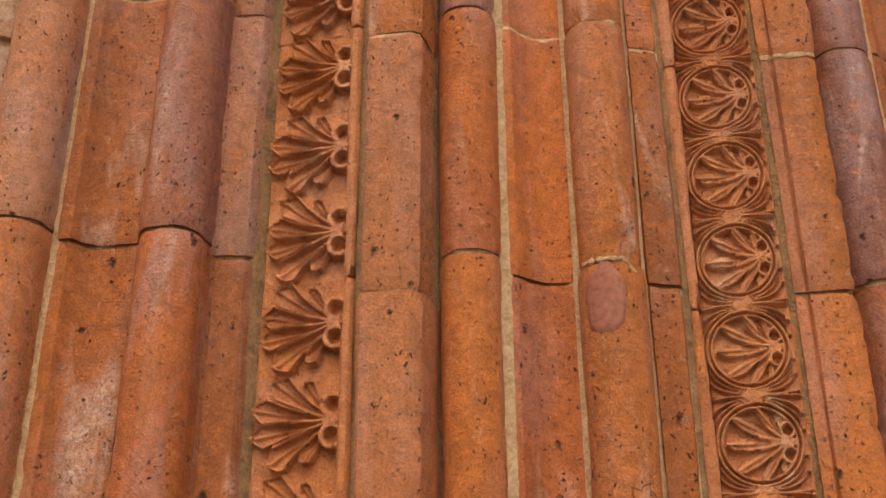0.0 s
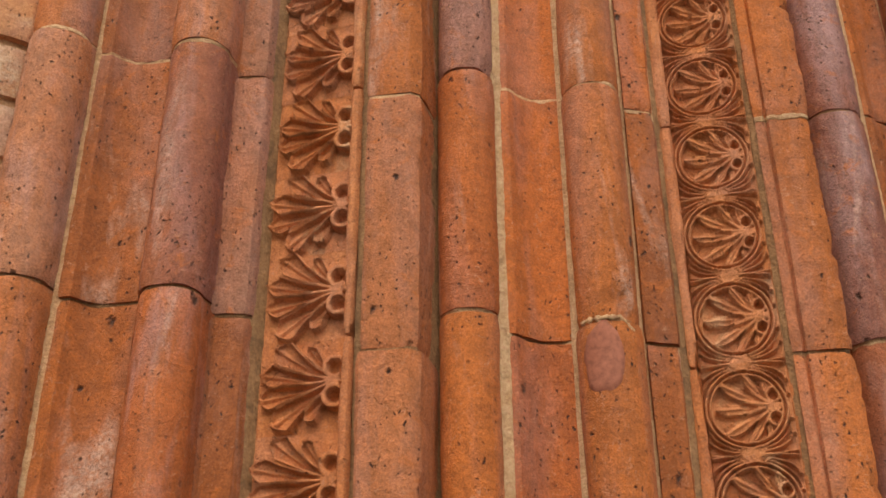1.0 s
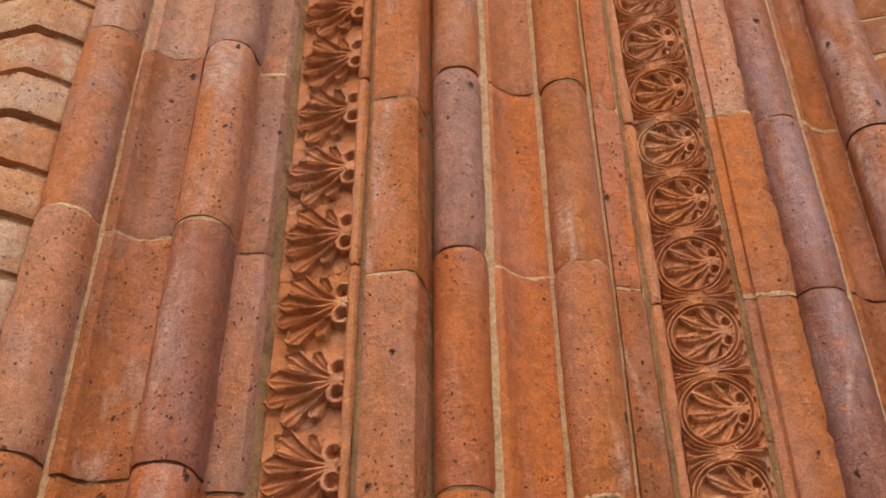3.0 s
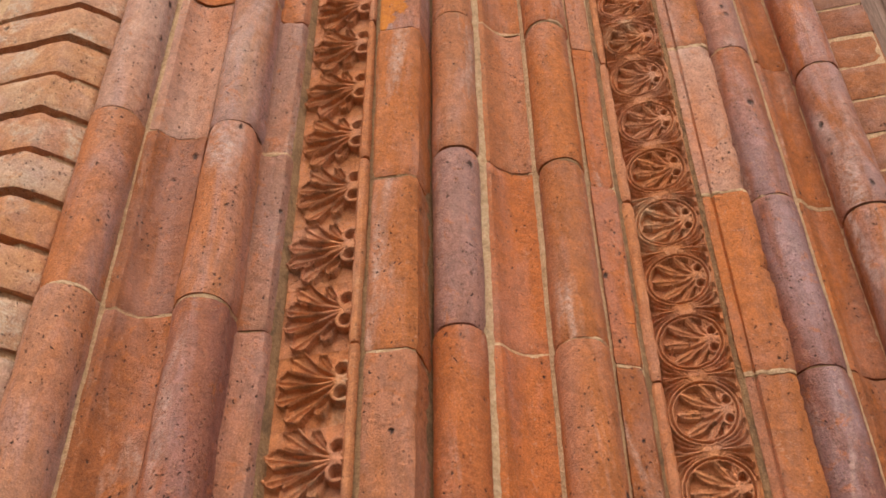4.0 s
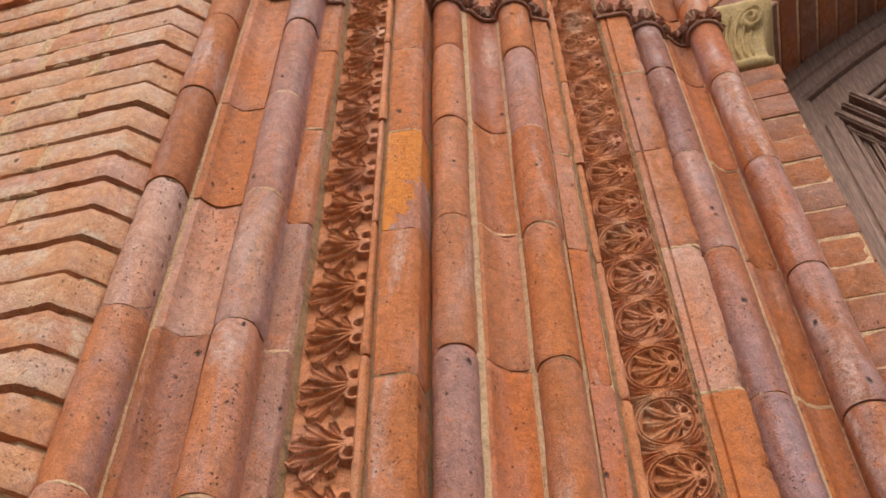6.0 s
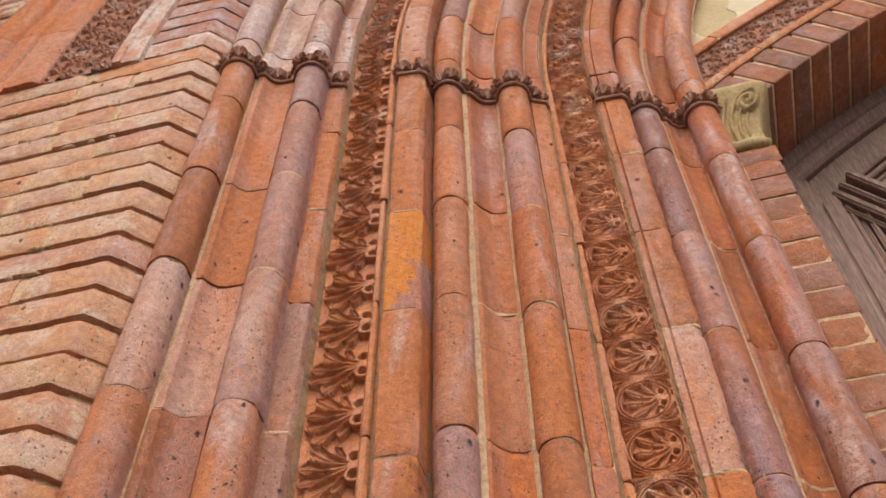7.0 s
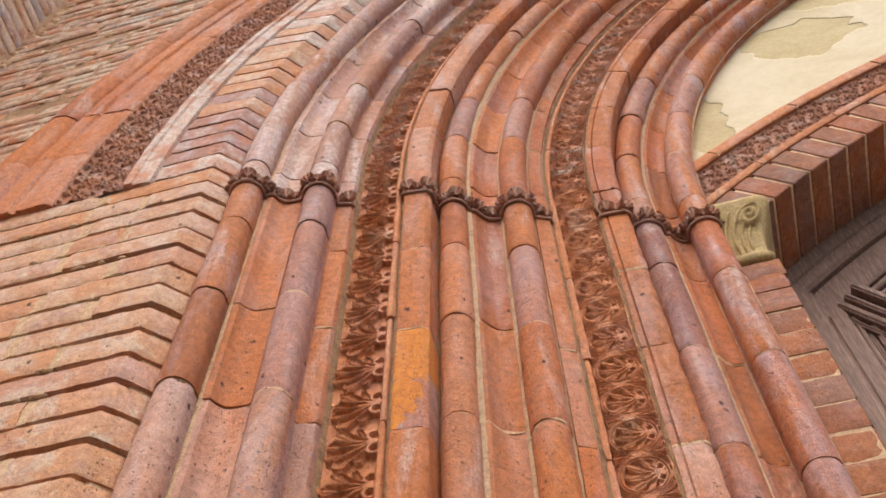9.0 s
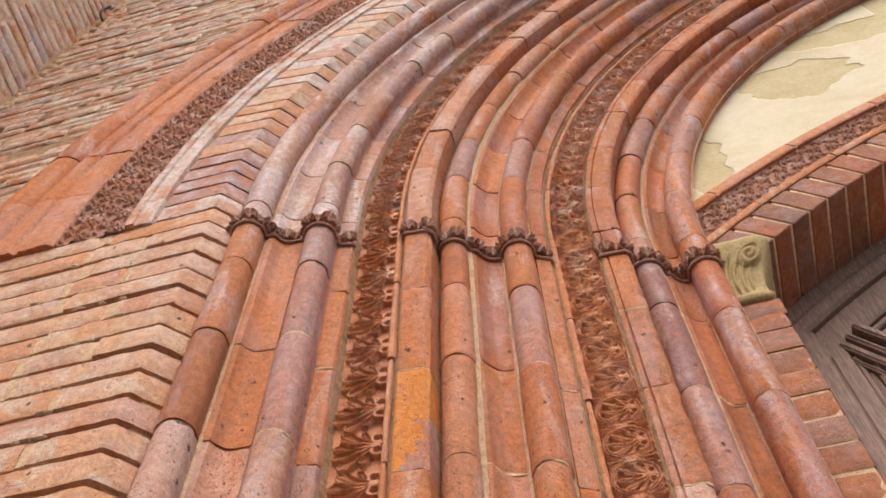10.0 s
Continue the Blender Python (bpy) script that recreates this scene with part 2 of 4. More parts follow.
# ---- building blocks ----
def mesh_of(name, verts, faces, material, smooth=True):
    me = bpy.data.meshes.new(name)
    me.from_pydata(verts, [], faces)
    me.materials.append(material)
    if smooth:
        me.polygons.foreach_set("use_smooth", [True] * len(me.polygons))
    me.update()
    return me


def part(name, me, parent, m=None, label=""):
    ob = new(name, me)
    ob.parent = parent
    if m is not None:
        ob.matrix_basis = m
    return tagged(ob, label)


def thing(name, label, category, group="", kind=""):
    return tagged(new(name), label, category, group, kind)


def around(phi):
    """Carries a piece that stands at the springing on along the arch."""
    return Matrix.Translation((CX, 0, ZS)) @ Matrix.Rotation(phi, 4, "Y") @ Matrix.Translation((-CX, 0, -ZS))


def arc(cx, cy, r, a0, a1, n):
    """Points of a roll, by degrees from the x axis towards the wall's inside."""
    return [(cx + r * math.cos(radians(a0 + (a1 - a0) * k / n)), cy + r * math.sin(radians(a0 + (a1 - a0) * k / n))) for k in range(n + 1)]


def ease(line, step=0.006):
    """More points along the straight stretches of a line."""
    out = [line[0]]
    for a, b in zip(line, line[1:]):
        n = max(1, int(math.dist(a, b) / step))
        out += [(a[0] + (b[0] - a[0]) * k / n, a[1] + (b[1] - a[1]) * k / n) for k in range(1, n + 1)]
    return out


def step(a, b, x):
    t = min(1.0, max(0.0, (x - a) / (b - a)))
    return t * t * (3 - 2 * t)


def sweep(name, line, length, material, seed, arched=False, back=0.05, wear=0.0012, gap=0.0018, ragged=0.0, cuts=()):
    """A piece of moulding with the section `line`, standing on z = 0, or bent round the portal's axis from the springing."""
    rows = max(6, int(length / (0.005 if ragged > 0.005 else 0.009)))
    line = ease(line)
    n = len(line)
    rnd = random.Random(seed)
    ox, oz = rnd.uniform(0, 50), rnd.uniform(0, 50)
    mid = sum(p[0] for p in line) / n
    loose = 0.0014 if arched and length > 0.1 else 0.0012
    tilt, push = rnd.uniform(-loose, loose), rnd.uniform(-loose, loose)
    run = [0.0]
    for p, q in zip(line, line[1:]):
        run.append(run[-1] + math.dist(p, q))
    gouges = [(rnd.uniform(0.1, 0.9) * run[-1], rnd.choice((rnd.uniform(0, length), rnd.choice((0.0, length)))), rnd.uniform(0.004, 0.011), rnd.uniform(0.0010, 0.0026)) for _ in range(rnd.randrange(1, 5) if length > 0.1 else 0)] + [(f * run[-1], z, r, d) for f, z, r, d in cuts]
    verts, faces = [], []
    for j in range(rows + 1):
        u = j / rows
        s = gap + (length - 2 * gap) * u
        end = min(u, 1 - u) * length
        for i, (x, y) in enumerate(line):
            a, b = line[max(i - 1, 0)], line[min(i + 1, n - 1)]
            tx, ty = b[0] - a[0], b[1] - a[1]
            q = math.hypot(tx, ty) or 1
            nx, ny = ty / q, -tx / q
            big = noise.noise((x * 22 + ox, y * 22, s * 14 + oz))
            fine = noise.noise((x * 120 + ox, y * 120, s * 90 + oz))
            d = wear * (1.2 * big + 0.7 * fine) + push + tilt * (u * 2 - 1)
            if end < 0.006:
                d -= 0.0011 * (1 - end / 0.006) + max(0.0, 0.0022 * noise.noise((x * 60 + ox, 3.3, u * 2 + oz)))
            for ga, gs, gr, gd in gouges:
                far = math.hypot(run[i] - ga, (s - gs) * 0.7) / gr + 0.5 * fine
                if far < 1:
                    d -= gd * (1 - far * far)
            zz = s + 0.0016 * noise.noise((x * 45 + ox, y * 45, 7 + u * 2)) * (1 if end < 0.01 else 0)
            X, Y = x + nx * d, y + ny * d
            if ragged and x > line[-1][0] - 0.016:
                bite = ragged * max(0.0, 1.3 * noise.noise((ox, 2.0, s * 30)) + 0.9 * noise.noise((ox, 8.0, s * 105)) + 0.7 * noise.noise((ox, 3.0, s * 230)) - 0.05)
                X -= bite * (1 if y < line[-1][1] - 0.01 else 0.5)
                Y += 0.6 * bite * step(line[-1][0] - 0.016, line[-1][0], x)
            if arched:
                r = CX - X
                phi = zz / (CX - mid)
                verts.append((CX - r * math.cos(phi), Y, ZS + r * math.sin(phi)))
            else:
                verts.append((X, Y, zz))
        for x, y in (line[-1], line[0]):
            if arched:
                r, phi = CX - x, s / (CX - mid)
                verts.append((CX - r * math.cos(phi), y + back, ZS + r * math.sin(phi)))
            else:
                verts.append((x, y + back, s))
    w = n + 2
    for j in range(rows):
        for i in range(w):
            k = (i + 1) % w
            faces.append((j * w + i, j * w + k, (j + 1) * w + k, (j + 1) * w + i))
    faces.append(tuple(range(w - 1, -1, -1)))
    faces.append(tuple(rows * w + i for i in range(w)))
    me = mesh_of(name, verts, faces, material)
    me.set_sharp_from_angle(angle=radians(42))
    return me


def offset_line(line, d):
    out = []
    n = len(line)
    for i, (x, y) in enumerate(line):
        a, b = line[max(i - 1, 0)], line[min(i + 1, n - 1)]
        tx, ty = b[0] - a[0], b[1] - a[1]
        q = math.hypot(tx, ty) or 1
        out.append((x + ty / q * d, y - tx / q * d))
    return out


def relief(name, height, w, h, depth, nu, nv, material, seed):
    """A carved unit: a sheet over w x h that rises to `depth` by the function height(u, v), with u, v in 0 to 1."""
    rnd = random.Random(seed)
    o = rnd.uniform(0, 90)
    verts, faces = [], []
    for j in range(nv + 1):
        for i in range(nu + 1):
            u, v = i / nu, j / nv
            d = height(u, v) * depth
            d += 0.0012 * noise.noise((u * 9 + o, v * 9, o)) * (0.4 + d / depth)
            edge = i in (0, nu)
            verts.append(((u - 0.5) * w, 0.0015 if edge else -d, (v - 0.5) * h))
    for j in range(nv):
        for i in range(nu):
            a = j * (nu + 1) + i
            faces.append((a, a + 1, a + nu + 2, a + nu + 1))
    return mesh_of(name, verts, faces, material)


def fan(u, v, stem, lobes, bend_in, notch, ridge, o, hollow=0.50):
    """A fan of hollow lobes round a stem: height 0 to 1, or None outside its scalloped outline.
    lobes: (border angle, border angle, reach) from the middle outwards, the same on both sides."""
    du, dv = stem[0] - u, v - stem[1]
    r = math.hypot(du, dv)
    if r < 1e-4:
        return 0.9
    side = 1 if dv >= 0 else -1
    a = abs(math.degrees(math.atan2(dv, du))) / (bend_in + (1 - bend_in) * min(1.0, r / 0.8))
    for q, (a0, a1, reach) in enumerate(lobes):
        if a <= a1:
            break
    else:
        return None
    p = (a - a0) / (a1 - a0) * 2 - 1
    lim = reach * (1 - notch * abs(p) ** 1.6) + 0.022 * noise.noise((a * 0.09 * side, q + o, 0.0)) + 0.012 * noise.noise((a * 0.3 * side, q + o, 3.0))
    if r > lim:
        return None
    near = min(a - a0, a1 - a) * math.radians(1) * r
    if q == 0 and a0 == 0:
        near = min(near, (a + 0.5) * math.radians(1) * r)
    wall = 1 - step(ridge * 0.6, ridge * 1.25, near)
    wall -= 0.42 * (1 - step(0.0, ridge * 0.55, near)) * step(0.35, 0.6, r / reach)
    wall = max(wall, 0.85 * (1 - step(ridge * 0.4, ridge * 1.1, lim - r)))
    k = r / reach
    floor = 0.72 - hollow * step(0.12, 0.45, k) + 0.20 * step(0.6, 1.0, k)
    crease = 0.22 * (1 - step(0.0, 0.22, abs(p))) * step(0.35, 0.6, k)
    top = 0.95 - 0.12 * k + 0.10 * noise.noise((u * 7 + o, v * 7, 1.0))
    return floor + crease + (top - floor) * wall


def palmette_of(seed):
    rnd = random.Random(seed)
    lobes = [(a0 + (0 if a0 == 0 else rnd.uniform(-1.5, 1.5)), a1, reach * rnd.uniform(0.96, 1.02)) for a0, a1, reach in ((0, 19, 0.95), (19, 43, 0.90), (43, 66, 0.58), (66, 82, 0.32))]

    def height(u, v):
        h = fan(u, 0.5 + (v - 0.5) / 0.92, (0.965, 0.5), lobes, 0.62, 0.14, 0.027, seed * 7.0)
        h = 0.09 + 0.05 * noise.noise((u * 4, v * 4, seed)) if h is None else h
        for s in (-1, 1):
            r = math.hypot((u - 0.885) * 0.95, v - 0.5 - s * 0.155)
            if r < 0.080:
                h = 0.02
            elif r < 0.135 and u < 0.95:
                h = max(h, 0.95 * (1 - step(0.020, 0.042, abs(r - 0.102))))
        if abs(v - 0.5) < 0.05 and u > 0.8:
            h = max(h, 0.85 * (1 - step(0.02, 0.05, abs(v - 0.5))))
        return h
    return height


def medallion_of(seed):
    rnd = random.Random(seed)
    lobes = [(a0, a1, reach * rnd.uniform(0.95, 1.02)) for a0, a1, reach in ((-13, 13, 0.69), (13, 40, 0.66), (40, 68, 0.50), (68, 105, 0.36))]

    def height(u, v):
        du, dv = (u - 0.475) / 0.475, (v - 0.5) / 0.435
        r = math.hypot(du, dv)
        h = 0.12
        for r0, wd, top in ((0.975, 0.050, 0.92), (0.855, 0.048, 0.88)):
            h = max(h, (top + 0.08 * noise.noise((u * 9, v * 9, seed))) * (1 - step(0.45 * wd, wd, abs(r - r0))))
        if r < 0.83:
            f = fan(u, v, (0.79, 0.5), lobes, 0.8, 0.55, 0.024, seed * 5.0, 0.22)
            h = 0.02 if f is None else f
            for s in (-1, 1):
                q = math.hypot(u - 0.79, v - 0.5 - s * 0.125)
                if q < 0.058:
                    h = 0.0
                else:
                    h = max(h, 0.9 * (1 - step(0.012, 0.03, abs(q - 0.074))))
            if abs(v - 0.5) < 0.035 and u > 0.6:
                h = max(h, 0.85)
        elif r > 1.0:
            gap = 0.5 - 0.435 * math.sqrt(max(0.0, 1 - du * du))
            e = min(v, 1 - v)
            h = max(h, 0.16)
            for q0 in (0.05, 0.42, 0.74):
                h = max(h, 0.86 * (1 - step(0.008, 0.021, abs(e - q0 * gap))))
            if abs(u - 0.52) < 0.06 and e < 0.05:
                h = max(h, 0.8)
        return h * step(0.0, 0.02, 1.0 - u)
    return height


def scroll(u, v):
    """Leafy scroll of the hood: a wave of stem with ragged lobed leaves in its bends."""
    x = u - 0.5 - 0.26 * math.sin(v * 2 * math.pi)
    h = 0.7 * (1 - step(0.015, 0.05, abs(x)))
    for cu, cv in ((0.27, 0.75), (0.73, 0.25)):
        du, dv = u - cu, v - cv
        r, a = math.hypot(du, dv * 0.9), math.atan2(dv, du)
        lim = 0.23 + 0.07 * math.cos(a * 6)
        h = max(h, (1 - step(lim - 0.04, lim, r)) * (0.25 + 0.75 * abs(math.sin(a * 3)) ** 0.6))
    for cu, cv in ((0.12, 0.22), (0.88, 0.75), (0.5, 0.02), (0.5, 0.52)):
        r = math.hypot(u - cu, v - cv)
        h = max(h, 0.8 * (1 - step(0.03, 0.09, r)))
    h *= 0.75 + 0.6 * noise.noise((u * 11, v * 11, 2.0))
    return max(0.02, h)


def lace(u, v):
    """The scroll at half its size, pierced and worn."""
    h = scroll(u * 2 % 1.0, v * 2 % 1.0)
    rough = noise.noise((u * 23, v * 23, 6.0))
    rim = 0.8 * (1 - step(0.01, 0.035, min(u, 1 - u)))
    return max(0.0, h + 0.25 * rough, rim)


# ---- sections of the mouldings, from the facade inwards ----
SECTIONS = {
    "A": arc(-0.381, -0.117, 0.0345, 178, 372, 18),
    "B": [(-0.3395, -0.095), (-0.339, -0.104), (-0.326, -0.103), (-0.319, -0.090), (-0.308, -0.080), (-0.296, -0.0765), (-0.268, -0.075)],
    "C": arc(-0.230, -0.073, 0.0325, 178, 378, 18),
    "D": [(-0.200, -0.050), (-0.197, -0.0435), (-0.188, -0.042), (-0.168, -0.037), (-0.164, -0.030)],
    "F": [(-0.0485, -0.012), (-0.0485, -0.029), (-0.046, -0.031), (0.000, -0.027), (0.0095, -0.018), (0.0105, 0.014)],
    "G": arc(0.0455, 0.0415, 0.0315, 176, 366, 18),
    "H": [(0.0815, 0.055), (0.082, 0.0465), (0.092, 0.049), (0.101, 0.064), (0.114, 0.078), (0.128, 0.083), (0.1430, 0.084)],
    "I": arc(0.1815, 0.082, 0.0325, 180, 372, 18),
    "J": [(0.2165, 0.104), (0.218, 0.099), (0.232, 0.106), (0.247, 0.113), (0.2485, 0.124)],
    "L": [(0.3595, 0.142), (0.3595, 0.134), (0.370, 0.134), (0.372, 0.1385), (0.3745, 0.134), (0.412, 0.137), (0.4195, 0.144), (0.4205, 0.180)],
    "M": arc(0.4525, 0.207, 0.0335, 176, 366, 18),
    "N": [(0.4895, 0.228), (0.490, 0.2195), (0.499, 0.221), (0.509, 0.237), (0.523, 0.2475), (0.547, 0.251)],
    "O": arc(0.5785, 0.234, 0.0345, 178, 360, 18),
}
# bed joints of each moulding, upwards
JOINTS = {
    "A": [2.036, 2.336, 2.63, 2.925, 3.202, 3.483],
    "B": [2.025, 2.324, 2.62, 2.915, 3.201],
    "C": [2.026, 2.321, 2.611, 2.905, 3.197, 3.477],
    "D": [2.016, 2.308, 2.598, 2.881, 3.155, 3.438],
    "F": [1.967, 2.261, 2.529, 2.829, 3.106, 3.395],
    "G": [2.017, 2.311, 2.603, 2.896, 3.184, 3.453],
    "H": [2.0, 2.3, 2.602, 2.904, 3.205],
    "I": [2.006, 2.293, 2.586, 2.88, 3.16, 3.448],
    "J": [1.995, 2.283, 2.572, 2.862, 3.134],
    "L": [1.983, 2.267, 2.552, 2.857, 3.13, 3.404],
    "M": [2.289, 2.569, 2.883, 3.161, 3.463],
    "N": [2.589, 2.887, 3.172, 3.474],
    "O": [2.546, 2.839, 3.133, 3.43],
}
WORDS = {
    "A": ("roll_moulding", "outermost round terracotta roll moulding of the portal, pitted", "moulding", MAT_ROLL),
    "B": ("hollow_moulding", "hollow orange terracotta moulding between two rolls", "moulding", MAT_CLAY),
    "C": ("roll_moulding", "round terracotta roll, pinkish with purple fire stains", "moulding", MAT_ROLL),
    "D": ("fillet_moulding", "narrow slanting terracotta fillet beside the palmette band", "moulding", MAT_CLAY),
    "F": ("square_moulding", "square-edged orange terracotta strip beside a dark joint", "moulding", MAT_CLAY),
    "G": ("roll_moulding", "round orange terracotta roll in the middle of the jamb", "moulding", MAT_CLAY),
    "H": ("hollow_moulding", "hollow red terracotta moulding with pale mortar joints", "moulding", MAT_CLAY),
    "I": ("roll_moulding", "round terracotta roll with a chipped and mended piece", "moulding", MAT_CLAY),
    "J": ("fillet_moulding", "narrow terracotta fillet beside the medallion band", "moulding", MAT_CLAY),
    "L": ("square_moulding", "grooved terracotta strip with a worn, ragged edge", "moulding", MAT_CLAY),
    "M": ("roll_moulding", "slim purplish terracotta roll behind the ragged edge", "moulding", MAT_ROLL),
    "N": ("hollow_moulding", "hollow terracotta moulding of the innermost order", "moulding", MAT_CLAY),
    "O": ("roll_moulding", "innermost round terracotta roll beside the brick door jamb", "moulding", MAT_ROLL),
}
# fired tones of the pieces: orange, red, dark, pinkish, pale, lilac, umber, greyish, vivid
TONES = {"o": (0.455, 0.140, 0.035), "r": (0.41, 0.112, 0.035), "d": (0.33, 0.098, 0.026), "p": (0.485, 0.174, 0.070), "w": (0.49, 0.235, 0.145), "l": (0.39, 0.19, 0.15), "u": (0.27, 0.10, 0.07), "g": (0.34, 0.165, 0.115), "x": (0.54, 0.32, 0.245), "v": (0.60, 0.20, 0.02)}
# from the piece under the first known joint upwards
FIRED = {"A": "pwpxdop", "B": "dddxop", "C": "rupwlll", "D": "dgggppp", "F": "ppoovoo", "G": "orlpppr", "H": "rrrporr", "I": "oooorlo", "J": "ddrrppr", "L": "oooxooo", "M": "uuuluuu", "N": "dddrd", "O": "ddrdru"}
ARCHED = {"A": "xwpxlo", "B": "xxlwlw", "C": "lwplxw", "D": "wplp", "F": "wpxwo", "G": "olpow", "H": "rorpo", "I": "rlror", "J": "rrd", "L": "ropo", "M": "orlo", "N": "drol", "O": "oplor"}


def fired(ob, tone, rnd):
    c = TONES[tone]
    k = rnd.uniform(0.9, 1.1)
    ob.color = (c[0] * k, c[1] * k, c[2] * k, 1)
    return ob


def jamb_and_arch(key):
    name, label, category, material = WORDS[key]
    line = SECTIONS[key]
    shaft = thing(name, label, category, "jamb mouldings")
    zs = list(JOINTS[key])
    pitch, below = 0.286, 0
    while zs[0] > 0.3:
        zs.insert(0, zs[0] - pitch)
        below += 1
    zs = [0.0] + zs + [CAP_Z + 0.03]
    rnd = random.Random(hash_of(key, 7))
    for k, (a, b) in enumerate(zip(zs, zs[1:])):
        word = FIRED[key]
        tone = word[max(0, min(len(word) - 1, k - below))]
        me = sweep("moulding_piece", line, b - a, material, hash_of(key, k), wear=0.0014 if key == "L" else 0.0011, ragged=0.0044 if key == "L" else 0.0025 if key == "F" else 0.0, cuts=((0.60, 0.022, 0.017, 0.007), (0.70, 0.006, 0.012, 0.006), (0.54, 0.045, 0.008, 0.004)) if key == "I" and abs(a - 2.006) < 0.01 else ())
        if tone == "v":
            me.materials[0], tone = MAT_STAINED, "l"
        fired(part("piece", me, shaft, pose(0, 0, a)), tone, rnd)
    pale = sweep("joint", offset_line(line, -0.0006), 0.0066, MAT_MORTAR, hash_of(key, 80), wear=0.0011, gap=0.0, back=0.02)
    sunk = sweep("joint", offset_line(line, -0.0034), 0.0066, MAT_OLD_MORTAR, hash_of(key, 81), wear=0.0006, gap=0.0, back=0.02)
    for z in zs[1:-1]:
        part("joint", pale if rnd.random() < 0.55 else sunk, shaft, pose(0, 0, z - 0.0033))
    if key in "ABCD":
        material = MAT_WHITENED
    arch = thing("arch_" + name, label.replace("of the jamb", "of the arch") + ", curving into the arch", category, "arch mouldings")
    foot = sweep("moulding_foot", line, ZS - CAP_Z - 0.03, material, hash_of(key, 90))
    fired(part("piece", foot, arch, pose(0, 0, CAP_Z + 0.03)), ARCHED[key][0], rnd)
    mid = sum(p[0] for p in line) / len(line)
    length = 0.25
    turn = length / (CX - mid)
    kinds = [sweep("arch_piece", line, length, material, hash_of(key, 100 + q), arched=True) for q in range(4)]
    pale = sweep("arch_joint", offset_line(line, -0.0008), 0.0066, MAT_MORTAR, hash_of(key, 82), arched=True, wear=0.0011, gap=0.0, back=0.02)
    sunk = sweep("arch_joint", offset_line(line, -0.0040), 0.0066, MAT_OLD_MORTAR, hash_of(key, 83), arched=True, wear=0.0006, gap=0.0, back=0.02)
    phi, k = 0.0, 0
    while phi < ARC_END:
        if k:
            part("joint", pale if rnd.random() < 0.35 else sunk, arch, around(phi - 0.0033 / (CX - mid)))
        fired(part("piece", kinds[(k + rnd.randrange(2)) % 4], arch, around(phi)), ARCHED[key][k % len(ARCHED[key])], rnd)
        phi += turn
        k += 1


def hash_of(key, k):
    return sum(ord(c) for c in key) * 1000 + k


for key in SECTIONS:
    jamb_and_arch(key)

# ---- mortar bed behind the mouldings: shows in every joint ----
BED = [(-0.425, -0.108), (-0.352, -0.095), (-0.347, -0.102), (-0.338, -0.099), (-0.322, -0.075), (-0.300, -0.060), (-0.268, -0.066), (-0.262, -0.068), (-0.205, -0.042), (-0.200, -0.034), (-0.166, -0.026), (-0.162, -0.022), (-0.157, -0.002), (-0.060, -0.002), (-0.0575, -0.018), (-0.047, -0.020),
       (0.004, 0.012), (0.0095, 0.024), (0.0110, 0.043), (0.0150, 0.045), (0.020, 0.048), (0.070, 0.052), (0.0755, 0.038), (0.0775, 0.0425), (0.083, 0.0435), (0.098, 0.075), (0.118, 0.094), (0.1415, 0.088), (0.1440, 0.0815), (0.151, 0.079), (0.212, 0.097), (0.217, 0.106), (0.2485, 0.122), (0.256, 0.130), (0.260, 0.147), (0.348, 0.147), (0.3535, 0.138), (0.3605, 0.138),
       (0.416, 0.150), (0.417, 0.205), (0.484, 0.211), (0.4855, 0.215), (0.491, 0.2165), (0.505, 0.250), (0.530, 0.264), (0.5455, 0.247), (0.552, 0.238), (0.618, 0.246)]


def bed():
    line = ease(BED, 0.02)
    n = len(line)
    verts, faces = [], []
    stops = [("z", 0.02 + 1.48 * k / 20) for k in range(20)] + [("z", 1.5 + (ZS - 1.5) * k / 420) for k in range(421)] + [("a", (ARC_END + 0.06) * k / 70) for k in range(1, 71)]
    for kind, s in stops:
        for x, y in line:
            f = 1.0 if kind == "z" else 2.4
            q = 0.0015 * noise.noise((x * 60, y * 60, s * 60 * f)) + 0.0014 * noise.noise((x * 190, y * 190, s * 170 * f))
            if kind == "z":
                verts.append((x, y + q, s))
            else:
                r = CX - x
                verts.append((CX - r * math.cos(s), y + q, ZS + r * math.sin(s)))
    for j in range(len(stops) - 1):
        for i in range(n - 1):
            faces.append((j * n + i, j * n + i + 1, (j + 1) * n + i + 1, (j + 1) * n + i))
    me = mesh_of("mortar_bed", verts, faces, MAT_MORTAR)
    me.materials.append(MAT_OLD_MORTAR)
    for f in me.polygons:
        x = line[f.vertices[0] % n][0]
        f.material_index = int(-0.17 < x < 0.06 or 0.24 < x < 0.45 or x < -0.35)
    ob = new("mortar_bed", me)
    tagged(ob, "rough beige lime mortar between the terracotta mouldings", "mortar", kind="structure")


bed()


